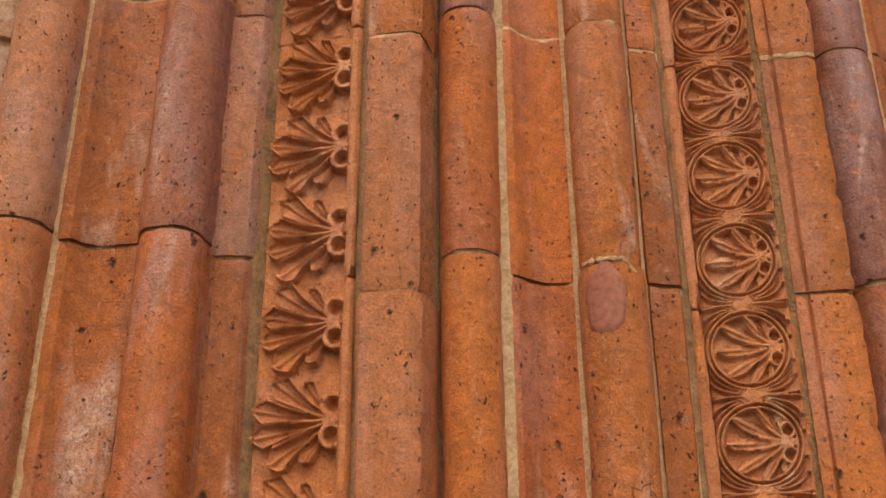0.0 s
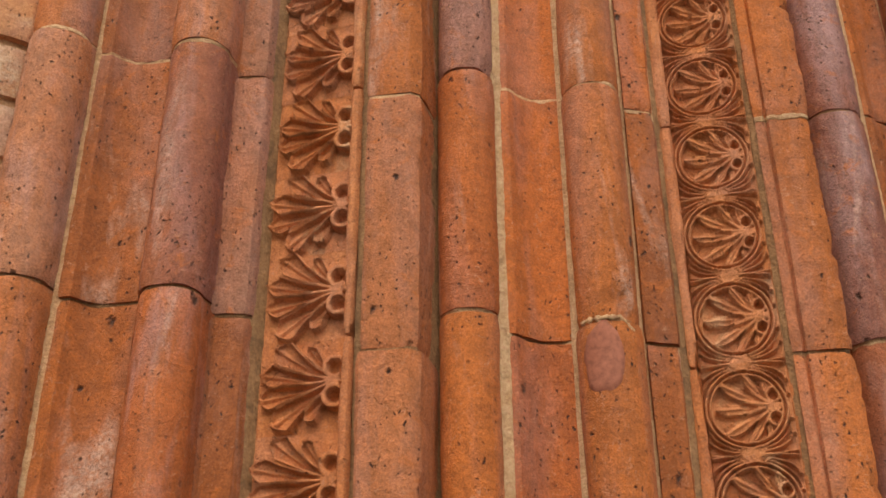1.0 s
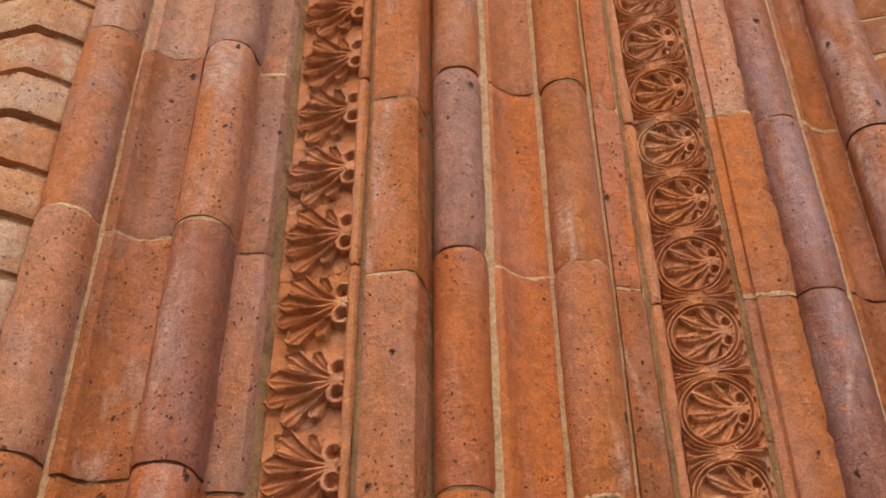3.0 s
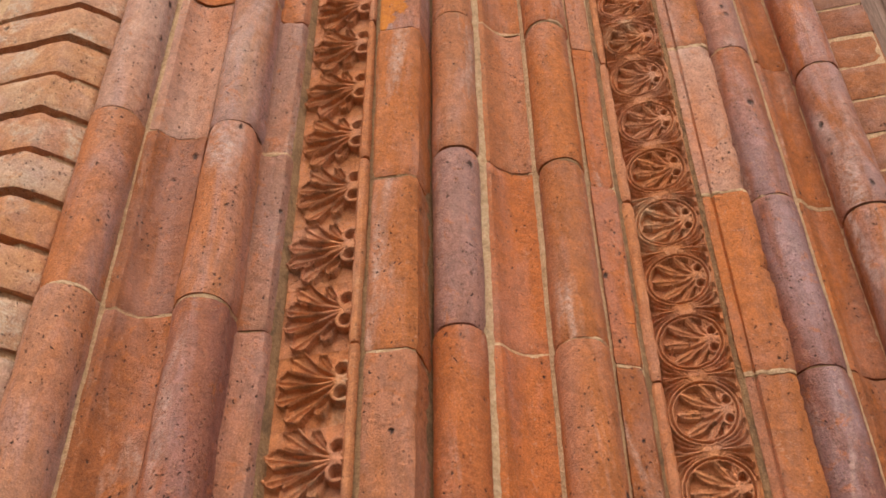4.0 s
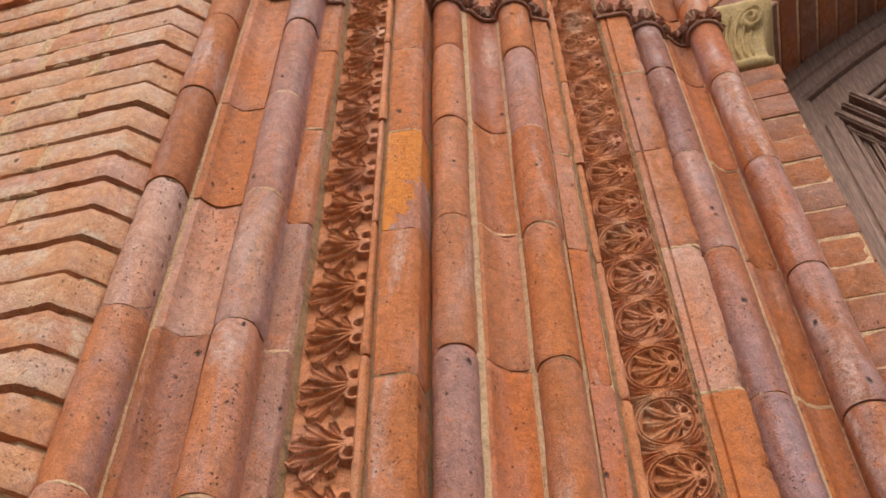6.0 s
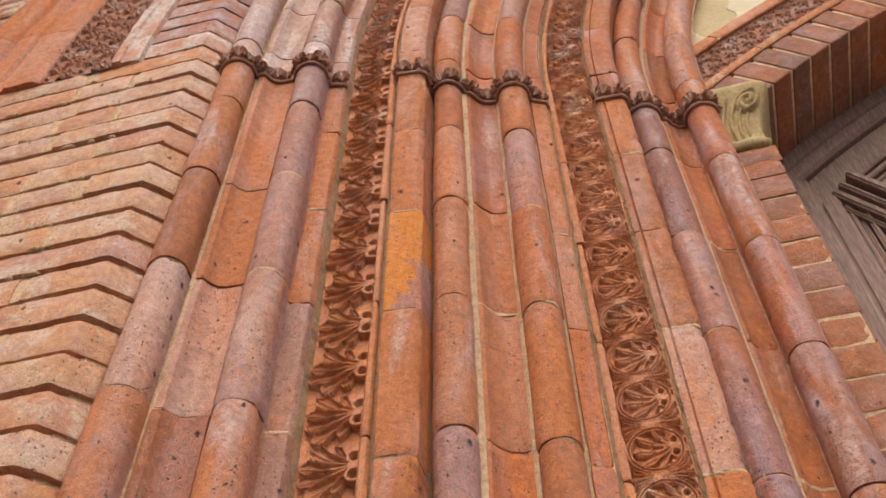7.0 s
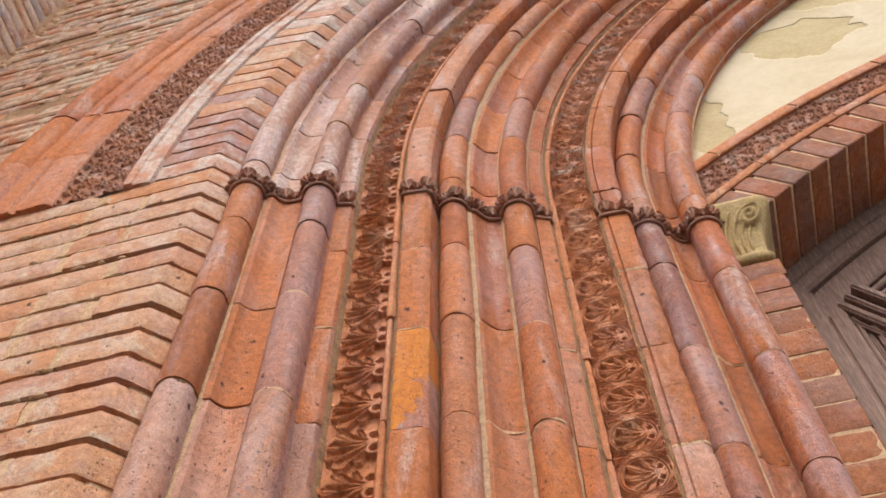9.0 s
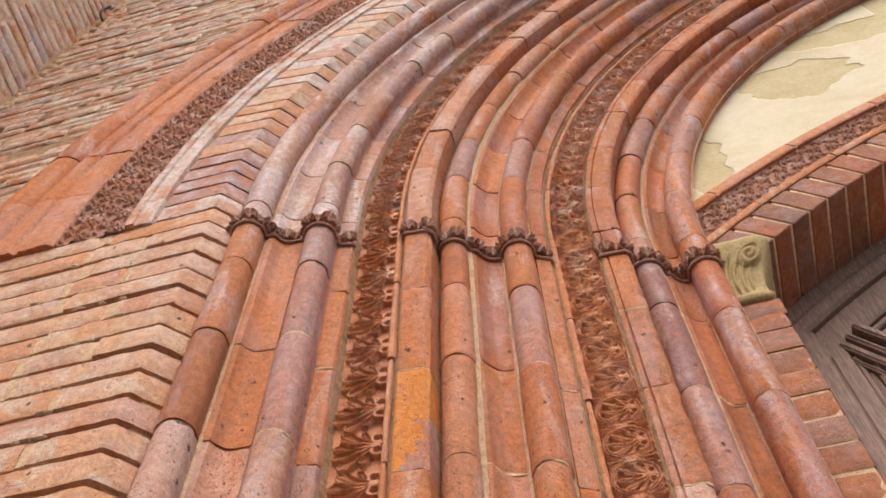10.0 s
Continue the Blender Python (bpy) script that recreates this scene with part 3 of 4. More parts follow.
# ---- carved bands ----
def carved_band(name, label, unit_name, fns, x0, x1, y, depth, joints, fil_x, group):
    band = thing(name, label, "frieze", group)
    w = x1 - x0
    cx = (x0 + x1) / 2
    kinds = [relief(unit_name, fn, w, 0.0962, depth, 88, 88, MAT_RELIEF, s) for fn, s in fns]
    slab_line = [(x0 - 0.003, y + 0.012), (x0 - 0.002, y + 0.002), (x1 + 0.002, y + 0.002), (x1 + 0.003, y + 0.012)]
    zs = [joints[0] - 0.285 * k for k in range(7, 0, -1)] + list(joints)
    zs.append(zs[-1] + 0.285)
    n = 0
    rnd = random.Random(5)
    for k, (a, b) in enumerate(zip(zs, zs[1:])):
        slab = part("slab", sweep("band_slab", slab_line, b - a, MAT_RELIEF, 40 + k, back=0.03), band, pose(0, 0, a))
        for q in range(3):
            z = a + (b - a) * (q + 0.5) / 3
            part(unit_name, kinds[n % len(kinds)], slab, pose(cx, y, z - a, rnd.uniform(-0.5, 0.5), rnd.uniform(-0.8, 0.8), 0) @ Matrix.Diagonal((1, 1, ((b - a) / 3 + 0.0004) / 0.0962, 1)))
            n += 1
        if fil_x:
            f = [(fil_x[0], y + 0.006), (fil_x[0], y - depth * 0.75), (fil_x[0] + 0.003, y - depth * 0.95), (fil_x[1] - 0.003, y - depth * 0.95), (fil_x[1], y - depth * 0.7), (fil_x[1], y + 0.006)]
            part("fillet", sweep("band_fillet", f, b - a, MAT_RELIEF, 60 + k, back=0.02), slab, pose(0, 0, 0))
    z, r = zs[-1], CX - cx
    while z < ZS:
        part(unit_name, kinds[n % len(kinds)], band, pose(cx, y, z + 0.048))
        z += 0.0965
        n += 1
    phi = (z - ZS) / r
    arch = thing("arch_" + name, "dark " + label.split(",")[0].split(" with")[0] + " in the arch", "frieze", group)
    arch_kinds = [relief(unit_name, fn, w, 0.0960, depth, 56, 56, MAT_DARK_RELIEF, s + 5) for fn, s in fns]
    foot = pose(cx, y, ZS)
    while phi < ARC_END:
        part(unit_name, arch_kinds[n % len(arch_kinds)], arch, around(phi + 0.048 / r) @ foot)
        phi += 0.0965 / r
        n += 1
    if fil_x:
        f = [(fil_x[0], y + 0.006), (fil_x[0], y - depth * 0.75), (fil_x[0] + 0.003, y - depth * 0.95), (fil_x[1] - 0.003, y - depth * 0.95), (fil_x[1], y - depth * 0.7), (fil_x[1], y + 0.006)]
        me = sweep("arch_fillet", f, 0.285, MAT_RELIEF, 61, arched=True, back=0.02)
        part("fillet", sweep("band_fillet", f, ZS - zs[-1], MAT_RELIEF, 77, back=0.02), arch, pose(0, 0, zs[-1]))
        phi = 0.0
        while phi < ARC_END:
            part("fillet", me, arch, around(phi))
            phi += 0.285 / (CX - sum(p[0] for p in f) / len(f))


carved_band("palmette_band", "terracotta band of carved palmettes with a plain fillet", "palmette", [(palmette_of(1), 1), (palmette_of(2), 2), (palmette_of(3), 3)], -0.158, -0.064, -0.011, 0.0150, [1.989, 2.281, 2.578, 2.869, 3.162], (-0.0690, -0.0575), "carved bands")
carved_band("medallion_band", "terracotta band of ringed palmette medallions, crisply carved", "medallion", [(medallion_of(11), 11), (medallion_of(12), 12), (medallion_of(13), 13)], 0.2665, 0.3520, 0.137, 0.0120, [1.975, 2.269, 2.557, 2.846, 3.119], (0.2545, 0.2665), "carved bands")


# ---- leaf capitals ----
def ring(name, line, rows, material):
    """A band that follows `line` in plan: rows of (push outwards, height)."""
    line = ease(line, 0.004)
    verts, faces = [], []
    for d, z in rows:
        verts += [(x, y, z) for x, y in offset_line(line, d)]
    n = len(line)
    for j in range(len(rows) - 1):
        for i in range(n - 1):
            faces.append((j * n + i, j * n + i + 1, (j + 1) * n + i + 1, (j + 1) * n + i))
    return mesh_of(name, verts, faces, material)


def leaf_mesh(w, h, out, seed):
    """A small round leaf of seven lobes with hollow ribs, its rim curling forward."""
    rnd = random.Random(seed)
    verts, faces = [], []
    nu, nv = 42, 7
    lean = rnd.uniform(-0.2, 0.2)
    for j in range(nv + 1):
        r = j / nv
        for i in range(nu + 1):
            t = i / nu * 2 - 1
            a = t * 2.35 + lean * (1 - abs(t))
            lobe = abs(math.cos(t * 7 * math.pi / 2))
            reach = (0.72 + 0.28 * lobe ** 0.7) * (1 - 0.25 * t * t) * (1 + 0.05 * noise.noise((t * 4, seed, 1.0)))
            x = w * 0.62 * math.sin(a) * r * reach
            z = h * (0.36 + 0.60 * r * reach * math.cos(a))
            y = -out * (0.30 + 0.70 * r * r) - 0.005 * (0.45 - lobe) * r
            verts.append((x, y, z))
    n = nu + 1
    for j in range(nv):
        for i in range(nu):
            faces.append((j * n + i, j * n + i + 1, (j + 1) * n + i + 1, (j + 1) * n + i))
    base = len(verts)
    verts += [(x, y + 0.004, z - 0.001) for x, y, z in verts]
    faces += [tuple(base + k for k in reversed(f)) for f in faces[:nu * nv]]
    return mesh_of("leaf", verts, faces, MAT_LEAF)


LEAVES = [leaf_mesh(0.034, 0.048, 0.013, s) for s in range(4)]


def capital(keys, label, lines=None):
    cap = thing("leaf_capital", label, "capital", "leaf capitals")
    line = lines or [p for k in keys for p in SECTIONS[k]]
    lip = [(0.000, CAP_Z + 0.003), (0.0045, CAP_Z + 0.001), (0.0070, CAP_Z + 0.0025), (0.0076, CAP_Z + 0.005), (0.0062, CAP_Z + 0.0075), (0.0020, CAP_Z + 0.009), (0.001, CAP_Z + 0.016), (-0.002, CAP_Z + 0.020)]
    part("necking", ring("necking", line, lip, MAT_NECK), cap)
    fine = ease(offset_line(ease(line, 0.004), 0.003), 0.002)
    run, last, k = 0.0, -0.012, 0
    for a, b in zip(fine, fine[1:]):
        q = math.dist(a, b)
        run += q
        if run - last > 0.0195 and q > 1e-6:
            last = run
            yaw = math.degrees(math.atan2(b[1] - a[1], b[0] - a[0]))
            part("leaf", LEAVES[k % 4], cap, pose(a[0], a[1], CAP_Z + 0.0075, 0, 0, yaw) @ Matrix.Diagonal((1, 1, 1, 1) if k % 2 else (0.8, 0.7, 0.68, 1)))
            k += 1
    return cap


capital("ABC", "weathered leaf capital over two rolls and a hollow")
capital("D", "small weathered leaf capital over a fillet")
capital("F", "leaf capital with a straight lip over a square strip", lines=[(-0.0485, -0.020), (-0.0485, -0.031), (0.000, -0.027), (0.0095, -0.018), (0.0105, 0.006)])
capital("GHIJ", "weathered leaf capital over rolls, a hollow and a fillet")
capital("L", "leaf capital with a straight lip over a ragged strip", lines=[(0.3595, 0.140), (0.3595, 0.134), (0.412, 0.137), (0.4195, 0.144), (0.4205, 0.170)])
capital("MNO", "weathered leaf capital of the innermost order")


# ---- bricks ----
def brick_mesh(w, h, d, seed, material, chamfer=0.0, soft=0.003):
    """A brick with worn edges: its face in the plane y = 0, reaching back by d, from x = 0 to w."""
    bm = bmesh.new()
    rnd = random.Random(seed)
    o = rnd.uniform(0, 99)
    nx, nz = max(3, int(w / 0.016)), 5
    ring_v = []
    for j in range(nz + 1):
        for i in range(nx + 1):
            x, z = w * i / nx, h * j / nz
            e = min(x, w - x, z, h - z)
            y = 0.0016 * noise.noise((x * 26 + o, z * 40, o)) + 0.0010 * noise.noise((x * 80 + o, z * 90, o))
            if e < 1e-6:
                y += soft + 0.003 * max(0.0, noise.noise((x * 50 + o, z * 60, 4.0)))
                x += 0.0012 * noise.noise((z * 70, o, x * 30))
                z += 0.0016 * noise.noise((x * 40, o, z * 9))
            ring_v.append(bm.verts.new((x, y, z)))
    n = nx + 1
    for j in range(nz):
        for i in range(nx):
            a = j * n + i
            bm.faces.new((ring_v[a], ring_v[a + 1], ring_v[a + n + 1], ring_v[a + n]))
    rim = [e for e in bm.edges if e.is_boundary]
    got = bmesh.ops.extrude_edge_only(bm, edges=rim)
    for v in got["geom"]:
        if isinstance(v, bmesh.types.BMVert):
            v.co.y = d
    me = bpy.data.meshes.new("brick")
    bm.normal_update()
    bm.to_mesh(me)
    bm.free()
    me.materials.append(material)
    me.polygons.foreach_set("use_smooth", [True] * len(me.polygons))
    me.set_sharp_from_angle(angle=radians(35))
    return me


def corner_brick(w, seed):
    """A moulded brick: face w long, then a slanting end that runs into the wall at 45 degrees."""
    rnd = random.Random(seed)
    line = ease([(-w, WALL_Y + 0.002), (-w + 0.002, WALL_Y), (-0.463, WALL_Y), (-0.459, WALL_Y + 0.0015), (-0.421, -0.131), (-0.418, -0.126)], 0.012)
    line = [(x, y) for x, y in line]
    return sweep("corner_brick", line, COURSE - 0.0125, MAT_BRICK, seed, back=0.02, wear=0.0014, gap=0.0004)


FACADE = thing("wall_facade", "weathered brick facade with deep mortar joints", "wall", kind="structure")
core = new("wall_core", mesh_of("wall_core", [(-1.72, WALL_Y + 0.026, 0), (-0.446, WALL_Y + 0.026, 0), (-0.412, -0.108, 0), (-0.412, 0.5, 0), (-1.72, 0.5, 0), (-1.72, WALL_Y + 0.026, ZS), (-0.446, WALL_Y + 0.026, ZS), (-0.412, -0.108, ZS), (-0.412, 0.5, ZS), (-1.72, 0.5, ZS)],
           [(0, 1, 6, 5), (1, 2, 7, 6), (2, 3, 8, 7), (3, 4, 9, 8), (4, 0, 5, 9), (5, 6, 7, 8, 9)], MAT_MORTAR, False))
core.parent = FACADE
part("pointing", mesh_of("pointing", [(-1.72, WALL_Y + 0.009, 0), (-0.64, WALL_Y + 0.009, 0), (-0.56, WALL_Y + 0.03, 0), (-1.72, WALL_Y + 0.009, ZS - 0.09), (-0.60, WALL_Y + 0.009, ZS - 0.09), (-0.52, WALL_Y + 0.03, ZS - 0.09)], [(0, 1, 4, 3), (1, 2, 5, 4)], MAT_MORTAR, False), FACADE)
rnd = random.Random(3)
BRICK_Z0 = 2.928 + 0.0045
COURSES = range(-14, 11)
stretchers = [brick_mesh(0.285, COURSE - 0.010, 0.05, s, MAT_BRICK, soft=0.004) for s in range(6)]
head_joints = [brick_mesh(0.03, COURSE - 0.014, 0.03, 30 + s, MAT_MORTAR, soft=0.002) for s in range(4)]
headers = [brick_mesh(0.118, COURSE - 0.011, 0.05, 20 + s, MAT_BRICK) for s in range(4)]
for c in COURSES:
    z = BRICK_Z0 + c * COURSE
    long = c % 2 == 0
    end = 0.463 + (0.24 if long else 0.12) + rnd.uniform(-0.01, 0.01)
    part("brick", corner_brick(end, 300 + c), FACADE, pose(rnd.uniform(-0.002, 0.002), rnd.uniform(-0.002, 0.002), z))
    x = -end
    while x > -1.72:
        wide = rnd.uniform(0.010, 0.024)
        part("head_joint", rnd.choice(head_joints), FACADE, pose(x - wide - 0.006, WALL_Y + rnd.uniform(0.001, 0.004), z + 0.003, 0, rnd.uniform(-4, 4), 0) @ Matrix.Diagonal(((wide + 0.012) / 0.03, 1, 1, 1)))
        x -= wide
        head = rnd.random() < 0.34
        w = 0.118 if head else 0.285
        part("brick", rnd.choice(headers if head else stretchers), FACADE, pose(x - w, WALL_Y + rnd.uniform(-0.002, 0.003), z + rnd.uniform(-0.001, 0.001), rnd.uniform(-0.8, 0.8), rnd.uniform(-0.4, 0.4), 0))
        x -= w

DABS_AT = []
for q in range(150):
    c = rnd.choice(list(COURSES))
    DABS_AT.append((rnd.uniform(-1.2, -0.56), WALL_Y + 0.004, BRICK_Z0 + c * COURSE - 0.004, rnd.uniform(0.006, 0.022), rnd.uniform(0.003, 0.006), rnd.uniform(0.004, 0.008)))

# ---- brick ring and hood over the arch ----
BRICK_RING = thing("brick_arch_ring", "ring of radial bricks with slanting inner ends", "arch", kind="structure")
ring_line = ease([(-0.604, WALL_Y + 0.003), (-0.602, WALL_Y), (-0.463, WALL_Y), (-0.459, WALL_Y + 0.0015), (-0.421, -0.131), (-0.418, -0.124)], 0.012)
ring_kinds = [sweep("ring_brick", ring_line, 0.066, MAT_BRICK, 500 + s, arched=True, back=0.03, wear=0.0014, gap=0.0003) for s in range(7)]
phi, k = -0.008, 0
pale_kinds = [sweep("ring_brick", ring_line, 0.066, MAT_PALE, 520 + s, arched=True, back=0.03, wear=0.0014, gap=0.0003) for s in range(4)]
ring_turn = 0.0735 / (CX + 0.56)
lilac_kinds = [sweep("ring_brick", ring_line, 0.066, MAT_LILAC, 540 + q, arched=True, back=0.03, wear=0.0014, gap=0.0003) for q in range(3)]
while phi < ARC_END:
    pale = 1.0 if k == 0 else 0.0 if k < 5 else 0.12 if k < 14 else 0.75
    kinds = pale_kinds if rnd.random() < pale else lilac_kinds if 0 < k < 5 or rnd.random() < 0.12 else ring_kinds
    part("brick", rnd.choice(kinds), BRICK_RING, around(phi + rnd.uniform(-0.0003, 0.0003)))
    phi += ring_turn
    k += 1

HOOD = thing("hood_mould", "weathered terracotta hood mould over the arch", "moulding", "arch mouldings")
HOOD_LINE = [(-1.130, WALL_Y + 0.01), (-1.130, -0.180), (-1.115, -0.196), (-1.085, -0.206), (-1.050, -0.203), (-1.030, -0.190), (-1.022, -0.178), (-1.010, -0.178), (-1.000, -0.190), (-0.955, -0.190), (-0.948, -0.181), (-0.940, -0.181), (-0.935, -0.187), (-0.862, -0.185), (-0.850, -0.176), (-0.849, -0.160)]
hood_kinds = [sweep("hood_piece", HOOD_LINE, 0.30, MAT_CLAY, 700 + s, arched=True, back=0.06, wear=0.002) for s in range(4)]
strip_kinds = [sweep("strip_piece", [(-0.674, WALL_Y + 0.01), (-0.674, -0.179), (-0.671, -0.183), (-0.653, -0.183), (-0.650, -0.177), (-0.610, -0.1755), (-0.606, WALL_Y + 0.01)], 0.30, MAT_PALE, 720 + s, arched=True, back=0.02) for s in range(3)]
phi, k = -0.013, 0
while phi < ARC_END:
    fired(part("piece", hood_kinds[k % 4], HOOD, around(phi)), "porp"[k % 4], rnd)
    fired(part("strip", strip_kinds[k % 3], HOOD, around(phi)), "xwx"[k % 3], rnd)
    phi += 0.30 / (CX + 1.03)
    k += 1
HOOD_BAND = thing("scroll_band", "dark terracotta band of carved leaf scrolls", "frieze", "carved bands")
scroll_kinds = [relief("scroll", lace, 0.170, 0.15, 0.011, 84, 74, MAT_SCROLL, 800 + s) for s in range(3)]
phi, k = -0.013, 0
hood_r = CX + 0.761
while phi < ARC_END:
    part("scroll", scroll_kinds[k % 3], HOOD_BAND, around(phi + 0.075 / hood_r) @ pose(-0.761, WALL_Y - 0.002, ZS))
    phi += 0.1505 / hood_r
    k += 1

# ---- corbel under the foot of the hood ----
bm = bmesh.new()
bmesh.ops.create_cube(bm, size=1.0)
for v in bm.verts:
    low = v.co.z < 0
    v.co = Vector((-1.06 + v.co.x * (0.13 if low else 0.16), -0.19 + v.co.y * (0.05 if low else 0.11), 3.665 + v.co.z * 0.11))
bmesh.ops.bevel(bm, geom=bm.edges[:], offset=0.02, segments=4, affect="EDGES")
me = bpy.data.meshes.new("corbel")
bm.to_mesh(me)
bm.free()
me.materials.append(MAT_SCROLL)
me.polygons.foreach_set("use_smooth", [True] * len(me.polygons))
tagged(new("hood_corbel", me), "dark rounded terracotta corbel under the hood mould", "corbel")

# ---- upper facade ----
UPPER = thing("wall_upper_facade", "rough weathered brickwork above the arch, patched with mortar", "wall", kind="structure")
verts, faces = [], []
NP = 60
for k in range(NP + 1):
    a = (ARC_END + 0.1) * k / NP
    for r in (2.88, 3.6, 4.4, 5.4):
        verts.append((max(-1.72, CX - r * math.cos(a)), WALL_Y + 0.006, ZS + r * math.sin(a)))
for k in range(NP):
    for q in range(3):
        b = k * 4 + q
        faces.append((b, b + 4, b + 5, b + 1))
part("mortar", mesh_of("upper_mortar", verts, faces, MAT_OLD_MORTAR), UPPER)
up_long = [brick_mesh(0.26, 0.0465, 0.04, 40 + s, MAT_OUTER, soft=0.006) for s in range(5)]
up_short = [brick_mesh(0.125, 0.0465, 0.04, 60 + s, MAT_OUTER, soft=0.006) for s in range(4)]
UP_COURSE = 0.0575
for c in range(15, 72):
    z = BRICK_Z0 + c * UP_COURSE
    dz = max(0.0, z - ZS)
    right = CX - math.sqrt(max(0.0, 3.515 ** 2 - dz * dz)) if dz < 3.515 else 0.4
    x = min(right, 0.4) - rnd.uniform(0.0, 0.03)
    while x > -1.70:
        head = rnd.random() < 0.35
        w = 0.125 if head else 0.26
        part("brick", rnd.choice(up_short if head else up_long), UPPER, pose(x - w, WALL_Y + rnd.uniform(-0.007, 0.006), z + rnd.uniform(-0.004, 0.004), rnd.uniform(-3, 3), rnd.uniform(-0.8, 0.8), rnd.uniform(-0.5, 0.5)))
        x -= w + rnd.uniform(0.008, 0.018)

def lumps(name, spots, material):
    """Many small dabs of mortar, squeezed out of the joints."""
    verts, faces = [], []
    for x, y, z, w, h, out in spots:
        b = len(verts)
        for j in range(3):
            for i in range(8):
                q = i * math.pi / 4
                k = (1.0, 0.8, 0.35)[j] * (1 + 0.35 * noise.noise((x * 50 + i, z * 50, j)))
                verts.append((x + w * k * math.cos(q), y - out * (0.0, 0.7, 1.0)[j], z + h * k * math.sin(q)))
        for j in range(2):
            for i in range(8):
                n = (i + 1) % 8
                faces.append((b + j * 8 + i, b + j * 8 + n, b + j * 8 + 8 + n, b + j * 8 + 8 + i))
        faces.append(tuple(b + 16 + i for i in range(8)))
    return mesh_of(name, verts, faces, material)


spots = []
for q in range(520):
    a, r = rnd.uniform(0.02, ARC_END), rnd.uniform(3.53, 5.2)
    x, z = CX - r * math.cos(a), ZS + r * math.sin(a)
    if -1.6 < x < 0.3:
        spots.append((x, WALL_Y + 0.003, z, rnd.uniform(0.008, 0.03), rnd.uniform(0.004, 0.009), rnd.uniform(0.003, 0.006)))
for q in range(70):
    spots.append((-1.615 + rnd.uniform(-0.005, 0.02), WALL_Y + 0.002, rnd.uniform(5.2, 7.6), rnd.uniform(0.012, 0.03), rnd.uniform(0.012, 0.03), rnd.uniform(0.006, 0.014)))
tagged(part("mortar_dabs", lumps("facade_dabs", DABS_AT, MAT_MORTAR), FACADE), kind="stuff")
tagged(part("mortar_dabs", lumps("mortar_dabs", spots, MAT_MORTAR), UPPER), kind="stuff")

# ---- buttress that stands forward beside the portal ----
BUTTRESS = thing("wall_buttress", "projecting brick buttress with weathered courses", "wall", kind="structure")
BX = -1.63
HOOK = (-1.60, 6.56)
part("core", mesh_of("buttress_core", [(BX - 0.007, -1.3, 0), (BX - 0.007, 0.3, 0), (BX - 0.8, 0.3, 0), (BX - 0.8, -1.3, 0), (BX - 0.007, -1.3, 8.2), (BX - 0.007, 0.3, 8.2), (BX - 0.8, 0.3, 8.2), (BX - 0.8, -1.3, 8.2)],
     [(0, 1, 5, 4), (1, 2, 6, 5), (2, 3, 7, 6), (3, 0, 4, 7), (4, 5, 6, 7)], MAT_MORTAR, False), BUTTRESS)
flank_long = [brick_mesh(0.24, COURSE - 0.015, 0.04, 140 + q, MAT_FLANK, soft=0.005) for q in range(4)]
flank_short = [brick_mesh(0.115, COURSE - 0.015, 0.04, 160 + q, MAT_FLANK, soft=0.005) for q in range(3)]
for c in range(30, 62):
    z = BRICK_Z0 + c * COURSE
    y = WALL_Y + 0.01 - rnd.uniform(0, 0.035)
    while y > -1.25:
        head = rnd.random() < 0.45
        w = 0.115 if head else 0.24
        part("brick", rnd.choice(flank_short if head else flank_long), BUTTRESS, pose(BX + rnd.uniform(-0.004, 0.003), y - w, z + rnd.uniform(-0.003, 0.003), rnd.uniform(-1.5, 1.5), rnd.uniform(-0.8, 0.8), 90 + rnd.uniform(-0.6, 0.6)))
        y -= w + rnd.uniform(0.008, 0.018)

# ---- iron hook in the upper wall ----
cu = bpy.data.curves.new("hook", "CURVE")
cu.dimensions, cu.bevel_depth, cu.bevel_resolution = "3D", 0.007, 3
sp = cu.splines.new("POLY")
pts = [(0.0, 0.06, 0.0), (0.0, -0.03, 0.0)] + [(0.028 * (1 - math.cos(q * math.pi / 8)), -0.04, 0.05 * math.sin(q * math.pi / 8) + 0.03) for q in range(0, 10)]
sp.points.add(len(pts) - 1)
for p, c in zip(sp.points, pts):
    p.co = (*c, 1)
cu.materials.append(MAT_IRON)
hook = new("wall_hook", cu)
hook.location = (HOOK[0], WALL_Y - 0.01, HOOK[1])
tagged(hook, "bent dark iron hook fixed in the brick wall", "hook")

# ---- inner door jamb ----
INNER = thing("wall_door_jamb", "brick door jamb beside the innermost roll", "wall", kind="structure")
JX, JY = 0.692, 0.250
part("core", mesh_of("jamb_core", [(0.60, JY + 0.0035, 0), (JX - 0.003, JY + 0.0035, 0), (JX - 0.006, 0.47, 0), (0.60, 0.47, 0), (0.60, JY + 0.0035, 3.70), (JX - 0.003, JY + 0.0035, 3.70), (JX - 0.006, 0.47, 3.70), (0.60, 0.47, 3.70)],
     [(0, 1, 5, 4), (1, 2, 6, 5), (2, 3, 7, 6), (3, 0, 4, 7), (4, 5, 6, 7)], MAT_MORTAR, False), INNER)
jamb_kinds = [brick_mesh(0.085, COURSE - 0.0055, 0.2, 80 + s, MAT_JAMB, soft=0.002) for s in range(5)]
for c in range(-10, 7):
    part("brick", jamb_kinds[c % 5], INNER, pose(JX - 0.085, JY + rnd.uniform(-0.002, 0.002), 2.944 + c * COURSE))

# ---- segmental arch over the door ----
SZ = 1.85


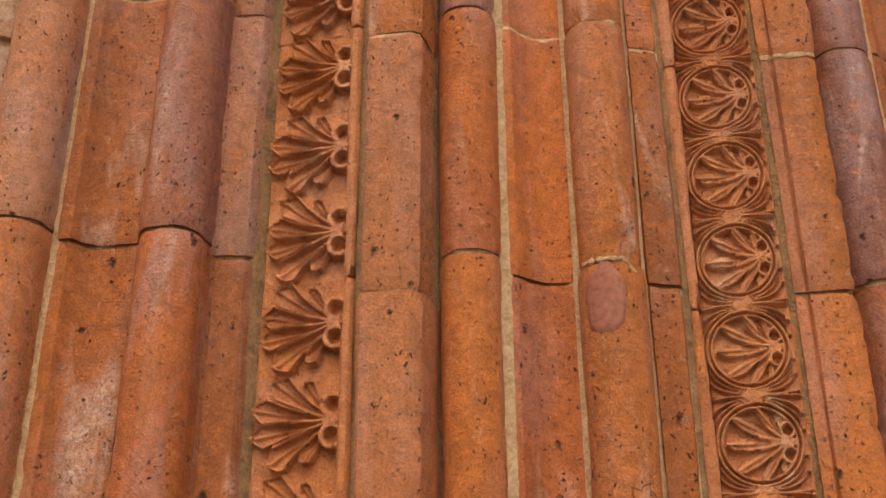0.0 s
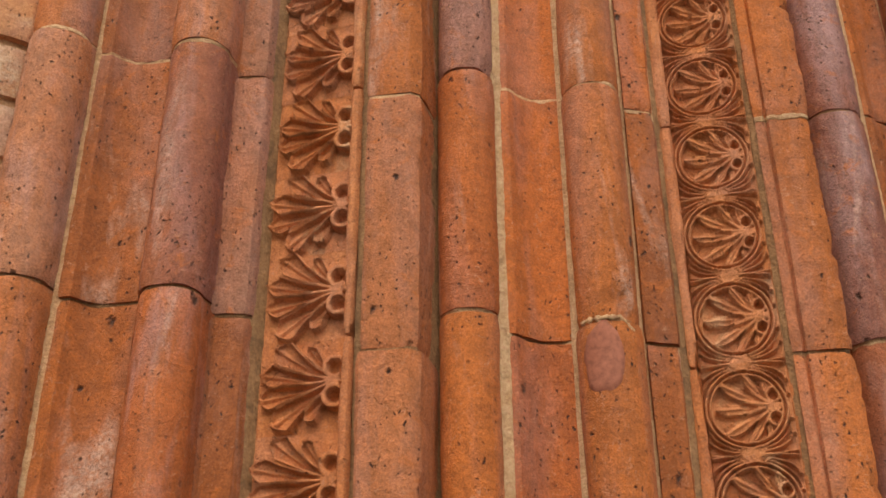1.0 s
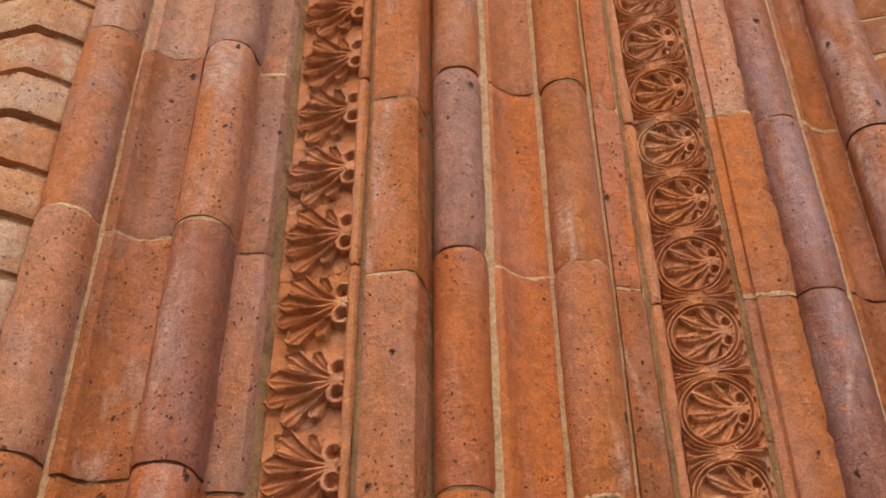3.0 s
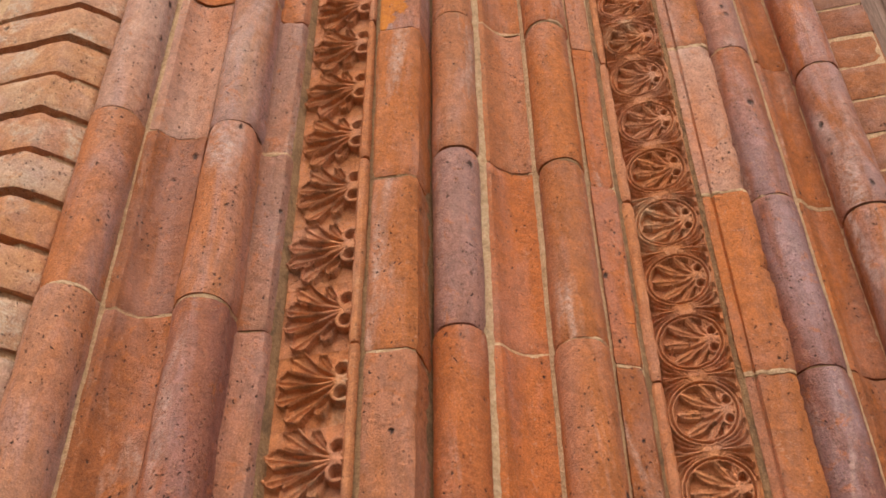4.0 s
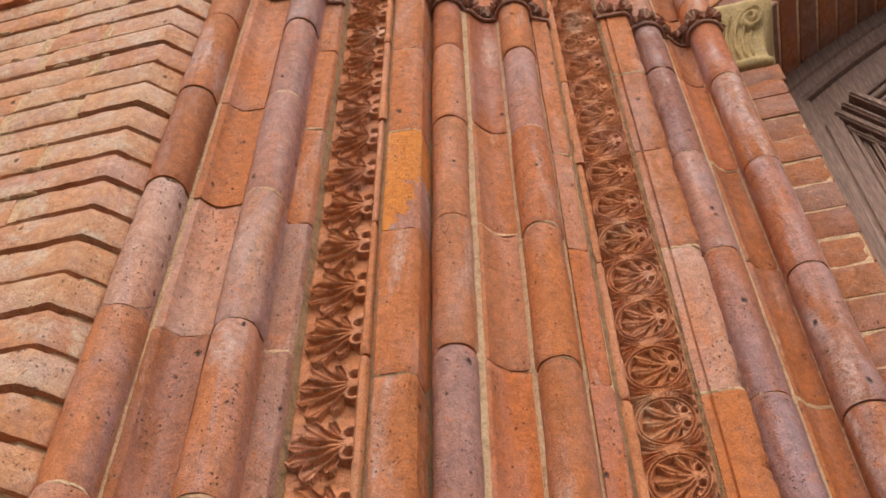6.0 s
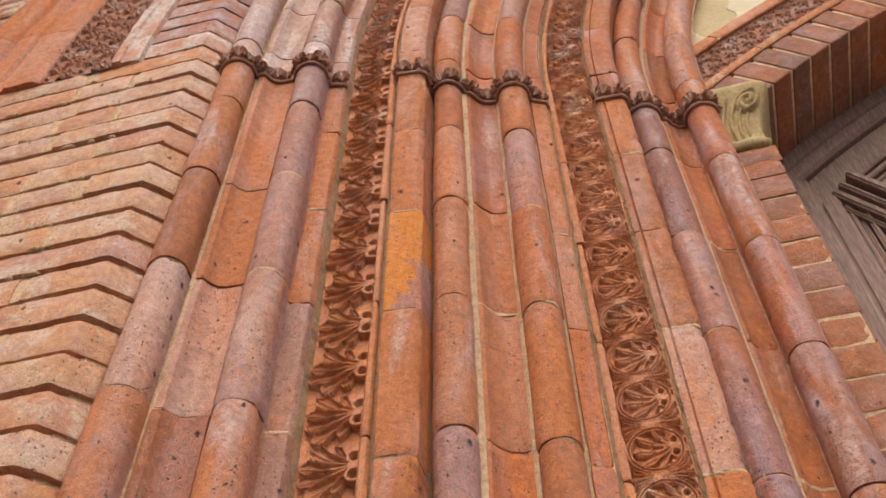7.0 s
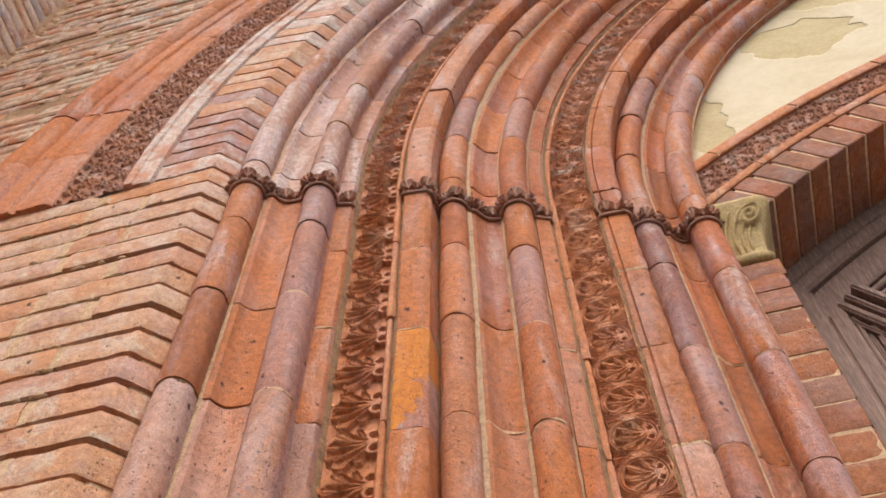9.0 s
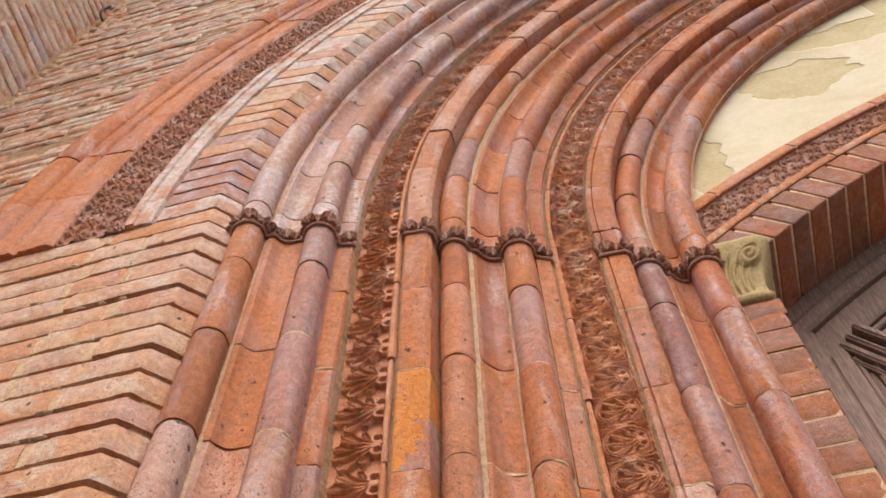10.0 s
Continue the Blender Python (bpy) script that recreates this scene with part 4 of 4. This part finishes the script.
def around_door(phi):
    return Matrix.Translation((CX, 0, SZ)) @ Matrix.Rotation(phi, 4, "Y") @ Matrix.Translation((-CX, 0, -SZ))


DOOR_ARCH = thing("door_arch", "segmental brick arch over the door with a shaded underside", "arch", kind="structure")


def voussoir(seed):
    """Stands radially at the left end of the arch's diameter: from radius 2.49 to 2.61, 0.21 deep."""
    bm = bmesh.new()
    r = random.Random(seed)
    got = bmesh.ops.create_cube(bm, size=1.0)
    for v in bm.verts:
        v.co = Vector((CX - 2.55 + v.co.x * 0.12, 0.355 + v.co.y * 0.22, SZ + v.co.z * 0.0625))
    bmesh.ops.bevel(bm, geom=bm.edges[:], offset=0.0025, segments=1, affect="EDGES")
    bmesh.ops.subdivide_edges(bm, edges=[e for e in bm.edges if e.calc_length() > 0.04], cuts=3, use_grid_fill=True)
    o = r.uniform(0, 50)
    for v in bm.verts:
        v.co += Vector((noise.noise(v.co * 30 + Vector((o, 0, 0))), noise.noise(v.co * 30 + Vector((0, o, 0))), noise.noise(v.co * 30 + Vector((0, 0, o))))) * 0.0012
    me = bpy.data.meshes.new("voussoir")
    bm.to_mesh(me)
    bm.free()
    me.materials.append(MAT_JAMB)
    return me


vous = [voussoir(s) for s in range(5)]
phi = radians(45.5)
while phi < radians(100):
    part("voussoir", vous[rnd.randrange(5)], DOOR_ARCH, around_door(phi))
    phi += 0.0715 / 2.53
verts, faces = [], []
for k in range(41):
    a = radians(44.5 + 56 * k / 40)
    for r, y in ((2.60, 0.248), (2.4925, 0.248), (2.4925, 0.47), (2.60, 0.47)):
        verts.append((CX - r * math.cos(a), y, SZ + r * math.sin(a)))
for k in range(40):
    for q in range(4):
        w = (q + 1) % 4
        faces.append((k * 4 + q, k * 4 + w, k * 4 + 4 + w, k * 4 + 4 + q))
part("mortar", mesh_of("door_arch_mortar", verts, faces, MAT_MORTAR), DOOR_ARCH)


def door_sweep(name, line, a0, a1, material, seed):
    """A moulding of the door arch: line of (radius, y), from angle a0 to a1."""
    r = random.Random(seed)
    line = ease(line, 0.008)
    n, rows = len(line), 24
    verts, faces = [], []
    o = r.uniform(0, 40)
    for j in range(rows + 1):
        a = a0 + (a1 - a0) * j / rows
        for q, y in line:
            d = 0.001 * noise.noise((q * 40 + o, y * 40, a * 60))
            verts.append((CX - (q + d) * math.cos(a), y + d, SZ + (q + d) * math.sin(a)))
    for j in range(rows):
        for i in range(n - 1):
            faces.append((j * n + i, (j + 1) * n + i, (j + 1) * n + i + 1, j * n + i + 1))
    me = mesh_of(name, verts, faces, material)
    me.set_sharp_from_angle(angle=radians(40))
    return me


LUNETTE = thing("lunette_band", "carved terracotta band with plain fillets over the door arch", "frieze", "carved bands")
a = radians(46)
while a < radians(98):
    b = a + 0.30 / 2.7
    a_in, a_out = max(a, math.acos((CX - 0.606) / 2.625)), max(a, math.acos((CX - 0.600) / 2.767))
    part("fillet", door_sweep("inner_fillet", [(2.612, 0.262), (2.612, 0.243), (2.616, 0.240), (2.634, 0.240), (2.638, 0.244), (2.638, 0.262)], a_in + 0.0008, b - 0.0008, MAT_RELIEF, int(a * 99)), LUNETTE)
    part("fillet", door_sweep("outer_fillet", [(2.745, 0.262), (2.745, 0.243), (2.749, 0.240), (2.782, 0.241), (2.787, 0.246), (2.790, 0.268)], a_out + 0.0008, b - 0.0008, MAT_RELIEF, int(a * 77)), LUNETTE)
    a = b
lun_kinds = [relief("scroll", lace, 0.105, 0.13, 0.009, 60, 72, MAT_SCROLL, 900 + s) for s in range(3)]
a, k = radians(49.2), 0
while a < radians(98):
    part("scroll", lun_kinds[k % 3], LUNETTE, around_door(a) @ pose(CX - 2.691, 0.256, SZ))
    a += 0.1303 / 2.691
    k += 1

# ---- plastered lunette ----
verts, faces = [], []
for j in range(41):
    a = radians(40 + 62 * j / 40)
    c, q = math.sin(a) * (ZS - SZ), (ZS - SZ) ** 2 - 1.815 ** 2
    far = c + math.sqrt(max(0.0, c * c - q))
    for i in range(7):
        r = 2.60 + (max(far, 2.62) - 2.60) * i / 6
        verts.append((CX - r * math.cos(a), 0.272, SZ + r * math.sin(a)))
for j in range(40):
    for i in range(6):
        faces.append((j * 7 + i, j * 7 + 7 + i, j * 7 + 8 + i, j * 7 + 1 + i))
PLASTER = tagged(new("tympanum", mesh_of("tympanum", verts, faces, MAT_OLD_PLASTER)), "plastered lunette wall over the door, coat partly fallen", "wall", kind="structure")


def bare(x, z):
    """Where the finishing coat has fallen off."""
    q = 0.35 * noise.noise((x * 6, 1.0, z * 6)) + 0.22 * noise.noise((x * 19, 5.0, z * 19))
    for bx, bz, rx, rz in BARE:
        if math.hypot((x - bx) / rx, (z - bz) / rz) + q < 1.0:
            return True
    return False


BARE = [(1.11, 4.75, 0.19, 0.14), (0.705, 4.30, 0.075, 0.19), (1.45, 5.05, 0.30, 0.10)]
cell = 0.006
verts, faces, at = [], [], {}
for j in range(int(1.35 / cell)):
    for i in range(int(0.95 / cell)):
        x, z = 0.57 + i * cell, 3.95 + j * cell
        if math.hypot(x - CX, z - ZS) > 1.81 or math.hypot(x - CX, z - SZ) < 2.62 or bare(x, z):
            continue
        f = []
        for di, dj in ((0, 0), (1, 0), (1, 1), (0, 1)):
            kk = (i + di, j + dj)
            if kk not in at:
                at[kk] = len(verts)
                vx, vz = x + di * cell, z + dj * cell
                verts.append((vx + 0.002 * noise.noise((vx * 70, 1, vz * 70)), 0.2705 + 0.0006 * noise.noise((vx * 5, 0, vz * 5)), vz + 0.002 * noise.noise((vx * 70, 9, vz * 70))))
            f.append(at[kk])
        faces.append(tuple(f))
coat = new("finishing_coat", mesh_of("finishing_coat", verts, faces, MAT_PLASTER))
sol = coat.modifiers.new("thickness", "SOLIDIFY")
sol.thickness, sol.offset = 0.0010, -1
coat.parent = PLASTER

for z0, z1 in ((3.436, 3.498),):
    part("brick", brick_mesh(0.10, z1 - z0, 0.2, 97, MAT_JAMB, soft=0.004), INNER, pose(0.598, JY - 0.004, z0))

# ---- mended spot on a roll ----
verts, faces = [], []
for j in range(13):
    for i in range(13):
        u, v = i / 6 - 1, j / 6 - 1
        k = math.sqrt(max(0.0, 1 - 0.5 * v * v)), math.sqrt(max(0.0, 1 - 0.5 * u * u))
        wob = 1 + 0.16 * noise.noise((math.atan2(v, u) * 1.3, 2.0, 0.5))
        a = radians(-98) + u * k[0] * 0.72 * wob
        rr = 0.0325 + 0.0022 + 0.0004 * noise.noise((u * 3, v * 3, 1.0)) - 0.0034 * step(0.8, 1.0, max(abs(u), abs(v)))
        verts.append((0.1815 + rr * math.cos(a), 0.082 + rr * math.sin(a), 1.967 + v * k[1] * 0.040 * wob))
for j in range(12):
    for i in range(12):
        faces.append((j * 13 + i, j * 13 + i + 1, j * 13 + i + 14, j * 13 + i + 13))
PATCH = tagged(new("mortar_patch", mesh_of("mortar_patch", verts, faces, MAT_PATCH)), "smooth greyish oval mortar patch on a terracotta roll", "patch")
verts, faces = [], []
for i in range(41):
    a = radians(-140 + 104 * i / 40)
    wide = 0.0026 + 0.0026 * noise.noise((i * 0.31, 2.0, 5.0))
    droop = -0.012 * step(0.72, 1.0, i / 40)
    for j in range(6):
        v = j / 5 * 2 - 1
        rr = 0.0320 + 0.0019 * math.sqrt(1 - v * v) + 0.0012 * noise.noise((i * 0.9, j * 0.8, 1.0))
        verts.append((0.1815 + rr * math.cos(a), 0.082 + rr * math.sin(a), 2.0085 + droop + wide * v + 0.0014 * noise.noise((i * 0.5, 9.0, 1.0))))
for i in range(40):
    for j in range(5):
        faces.append((i * 6 + j, i * 6 + j + 6, i * 6 + j + 7, i * 6 + j + 1))
part("crust", mesh_of("crust", verts, faces, MAT_MORTAR), PATCH, label="pale crumbling mortar crust over the patch")

# ---- carved impost stone of the door jamb ----
IMPOST = thing("carved_impost", "yellow limestone impost block carved with curling leaves", "capital")


def impost_body():
    """A bell that flares upwards from a roll at its foot; rows of (height, x0, x1, front y)."""
    rows = [(3.500, 0.604, 0.688, 0.246), (3.503, 0.602, 0.693, 0.240), (3.514, 0.601, 0.697, 0.236), (3.526, 0.602, 0.693, 0.240), (3.531, 0.605, 0.688, 0.247), (3.560, 0.604, 0.690, 0.244), (3.600, 0.602, 0.698, 0.238),
            (3.640, 0.598, 0.710, 0.229), (3.672, 0.593, 0.724, 0.218), (3.694, 0.589, 0.734, 0.211), (3.704, 0.588, 0.737, 0.209), (3.712, 0.588, 0.737, 0.210), (3.724, 0.589, 0.734, 0.213)]
    verts, faces, n = [], [], 0
    for z, x0, x1, y0 in rows:
        c = 0.014
        line = ease([(x0, 0.45), (x0, y0 + c), (x0 + c * 0.3, y0 + c * 0.3), (x0 + c, y0), (x1 - c, y0), (x1 - c * 0.3, y0 + c * 0.3), (x1, y0 + c), (x1, 0.45)], 0.012) if not n else None
        if n == 0:
            ref = (x0, x1, y0, line)
            n = len(line)
        k = (x1 - x0) / (ref[1] - ref[0])
        for x, y in ref[3]:
            q = 0.0022 * noise.noise((x * 40, y * 40, z * 40))
            verts.append((x0 + (x - ref[0]) * k + q, y0 + (y - ref[2]) + q, z))
    for j in range(len(rows) - 1):
        for i in range(n - 1):
            faces.append((j * n + i, j * n + i + 1, (j + 1) * n + i + 1, (j + 1) * n + i))
    faces.append(tuple(range((len(rows) - 1) * n, len(rows) * n)))
    faces.append(tuple(reversed(range(n))))
    return mesh_of("impost_body", verts, faces, MAT_STONE)


part("body", impost_body(), IMPOST)


def acanthus(u, v):
    """Long leaf ribs that rise and curl into a volute at the upper outer corner."""
    h = 0.0
    r, a = math.hypot(u - 0.74, (v - 0.74) * 1.2), math.atan2(v - 0.74, u - 0.74)
    if r < 0.27:
        h = (0.45 + 0.55 * abs(math.sin(r * 22 - a * 0.5))) * (1 - step(0.22, 0.27, r))
    for k in range(4):
        x = 0.12 + 0.19 * k + 0.22 * v * v - 0.05 * math.sin(v * 5)
        h = max(h, (0.75 - 0.1 * k) * (1 - step(0.015, 0.06, abs(u - x))) * step(0.02, 0.15, v) * (1 - step(0.82, 0.95, v)))
    h += 0.12 * noise.noise((u * 8, v * 8, 4.0))
    return max(0.0, h) * step(0, 0.06, u) * step(0, 0.06, 1 - u) * step(0, 0.05, 1 - v)


carving = relief("leaf_carving", acanthus, 0.092, 0.165, 0.016, 48, 70, MAT_STONE, 31)
for v in carving.vertices:
    k = min(1.0, max(0.0, (v.co.z + 0.0825) / 0.165))
    v.co.x = v.co.x * (0.86 + 0.55 * k * k) + 0.018 * k * k
    v.co.y -= 0.031 * k ** 1.6
part("leaf_carving", carving, IMPOST, pose(0.646, 0.2475, 3.614))

# ---- wooden door ----
DOOR = thing("door_1", "weathered grey-brown wooden door with moulded panels", "door", kind="structure")
DY = 0.452


def board(name, w, h, d, bevel, m, label=""):
    """A plank: w wide, h high, d deep, its front on y = 0, standing on z = 0."""
    bm = bmesh.new()
    bmesh.ops.create_cube(bm, size=1.0)
    for v in bm.verts:
        v.co = Vector((v.co.x * w, d / 2 + v.co.y * d, h / 2 + v.co.z * h))
    bmesh.ops.bevel(bm, geom=bm.edges[:], offset=bevel, segments=3, affect="EDGES")
    me = bpy.data.meshes.new(name)
    bm.to_mesh(me)
    bm.free()
    me.materials.append(MAT_WOOD)
    me.polygons.foreach_set("use_smooth", [True] * len(me.polygons))
    me.set_sharp_from_angle(angle=radians(50))
    return part(name, me, DOOR, m, label)


board("frame_post", 0.050, 3.70, 0.06, 0.012, pose(0.773, DY, 0))
part("frame_head", door_sweep("frame_head", [(2.53, DY + 0.02), (2.53, DY), (2.452, DY), (2.448, DY + 0.006), (2.440, DY + 0.006), (2.436, DY), (2.412, DY), (2.403, DY + 0.009), (2.402, DY + 0.05)], radians(42), radians(98), MAT_WOOD, 5), DOOR)
board("leaf_stile", 0.044, 3.66, 0.05, 0.005, pose(0.826, DY + 0.022, 0))
part("leaf_rail", door_sweep("leaf_rail", [(2.40, DY + 0.022), (2.328, DY + 0.022), (2.318, DY + 0.03), (2.316, DY + 0.06)], radians(45.5), radians(98), MAT_WOOD, 6), DOOR)
board("leaf_backing", 1.6, 4.2, 0.03, 0.003, pose(1.62, DY + 0.058, 0), "sunken boards behind the mouldings")
for x, w, y in ((0.857, 0.014, 0.030), (0.873, 0.010, 0.036), (0.888, 0.013, 0.030), (0.912, 0.026, 0.044), (0.936, 0.010, 0.038)):
    board("panel_moulding", w, 3.56 - 1.2 * (x - 0.857), 0.04, 0.004, pose(x, DY + y, 0))
for r0, r1, y in ((2.296, 2.312, 0.030), (2.276, 2.290, 0.036), (2.252, 2.270, 0.030), (2.226, 2.240, 0.038)):
    part("panel_moulding", door_sweep("panel_moulding", [(r1, DY + 0.06), (r1, DY + y + 0.004), (r1 - 0.004, DY + y), (r0 + 0.004, DY + y), (r0, DY + y + 0.004), (r0, DY + 0.06)], radians(49.0), radians(98), MAT_WOOD, 7), DOOR)
for k, (off, w, y) in enumerate(((0.0, 0.022, -0.012), (0.026, 0.016, 0.004), (0.046, 0.022, 0.016), (0.072, 0.012, 0.024))):
    board("slanting_moulding", w, 0.75, 0.06, 0.005, pose(0.882 - off * 0.86, DY + y, 3.628 - off * 0.5, 0, 149, 0))


# ---- ground and what closes the place ----
g = 400.0
tagged(new("ground", mesh_of("ground", [(-g, -g, 0), (g, -g, 0), (g, g, 0), (-g, g, 0)], [(0, 1, 2, 3)], MAT_GROUND, False)), "stone paving before the portal", "ground", kind="structure")
behind = mesh_of("back_wall", [(-1.9, 0.50, 0), (4.6, 0.50, 0), (4.6, 0.80, 0), (-1.9, 0.80, 0), (-1.9, 0.50, 8.2), (4.6, 0.50, 8.2), (4.6, 0.80, 8.2), (-1.9, 0.80, 8.2)],
                 [(0, 1, 5, 4), (1, 2, 6, 5), (2, 3, 7, 6), (3, 0, 4, 7), (4, 5, 6, 7)], MAT_OUTER, False)
tagged(new("wall_behind", behind), "plain masonry that closes the portal", "wall", kind="structure")
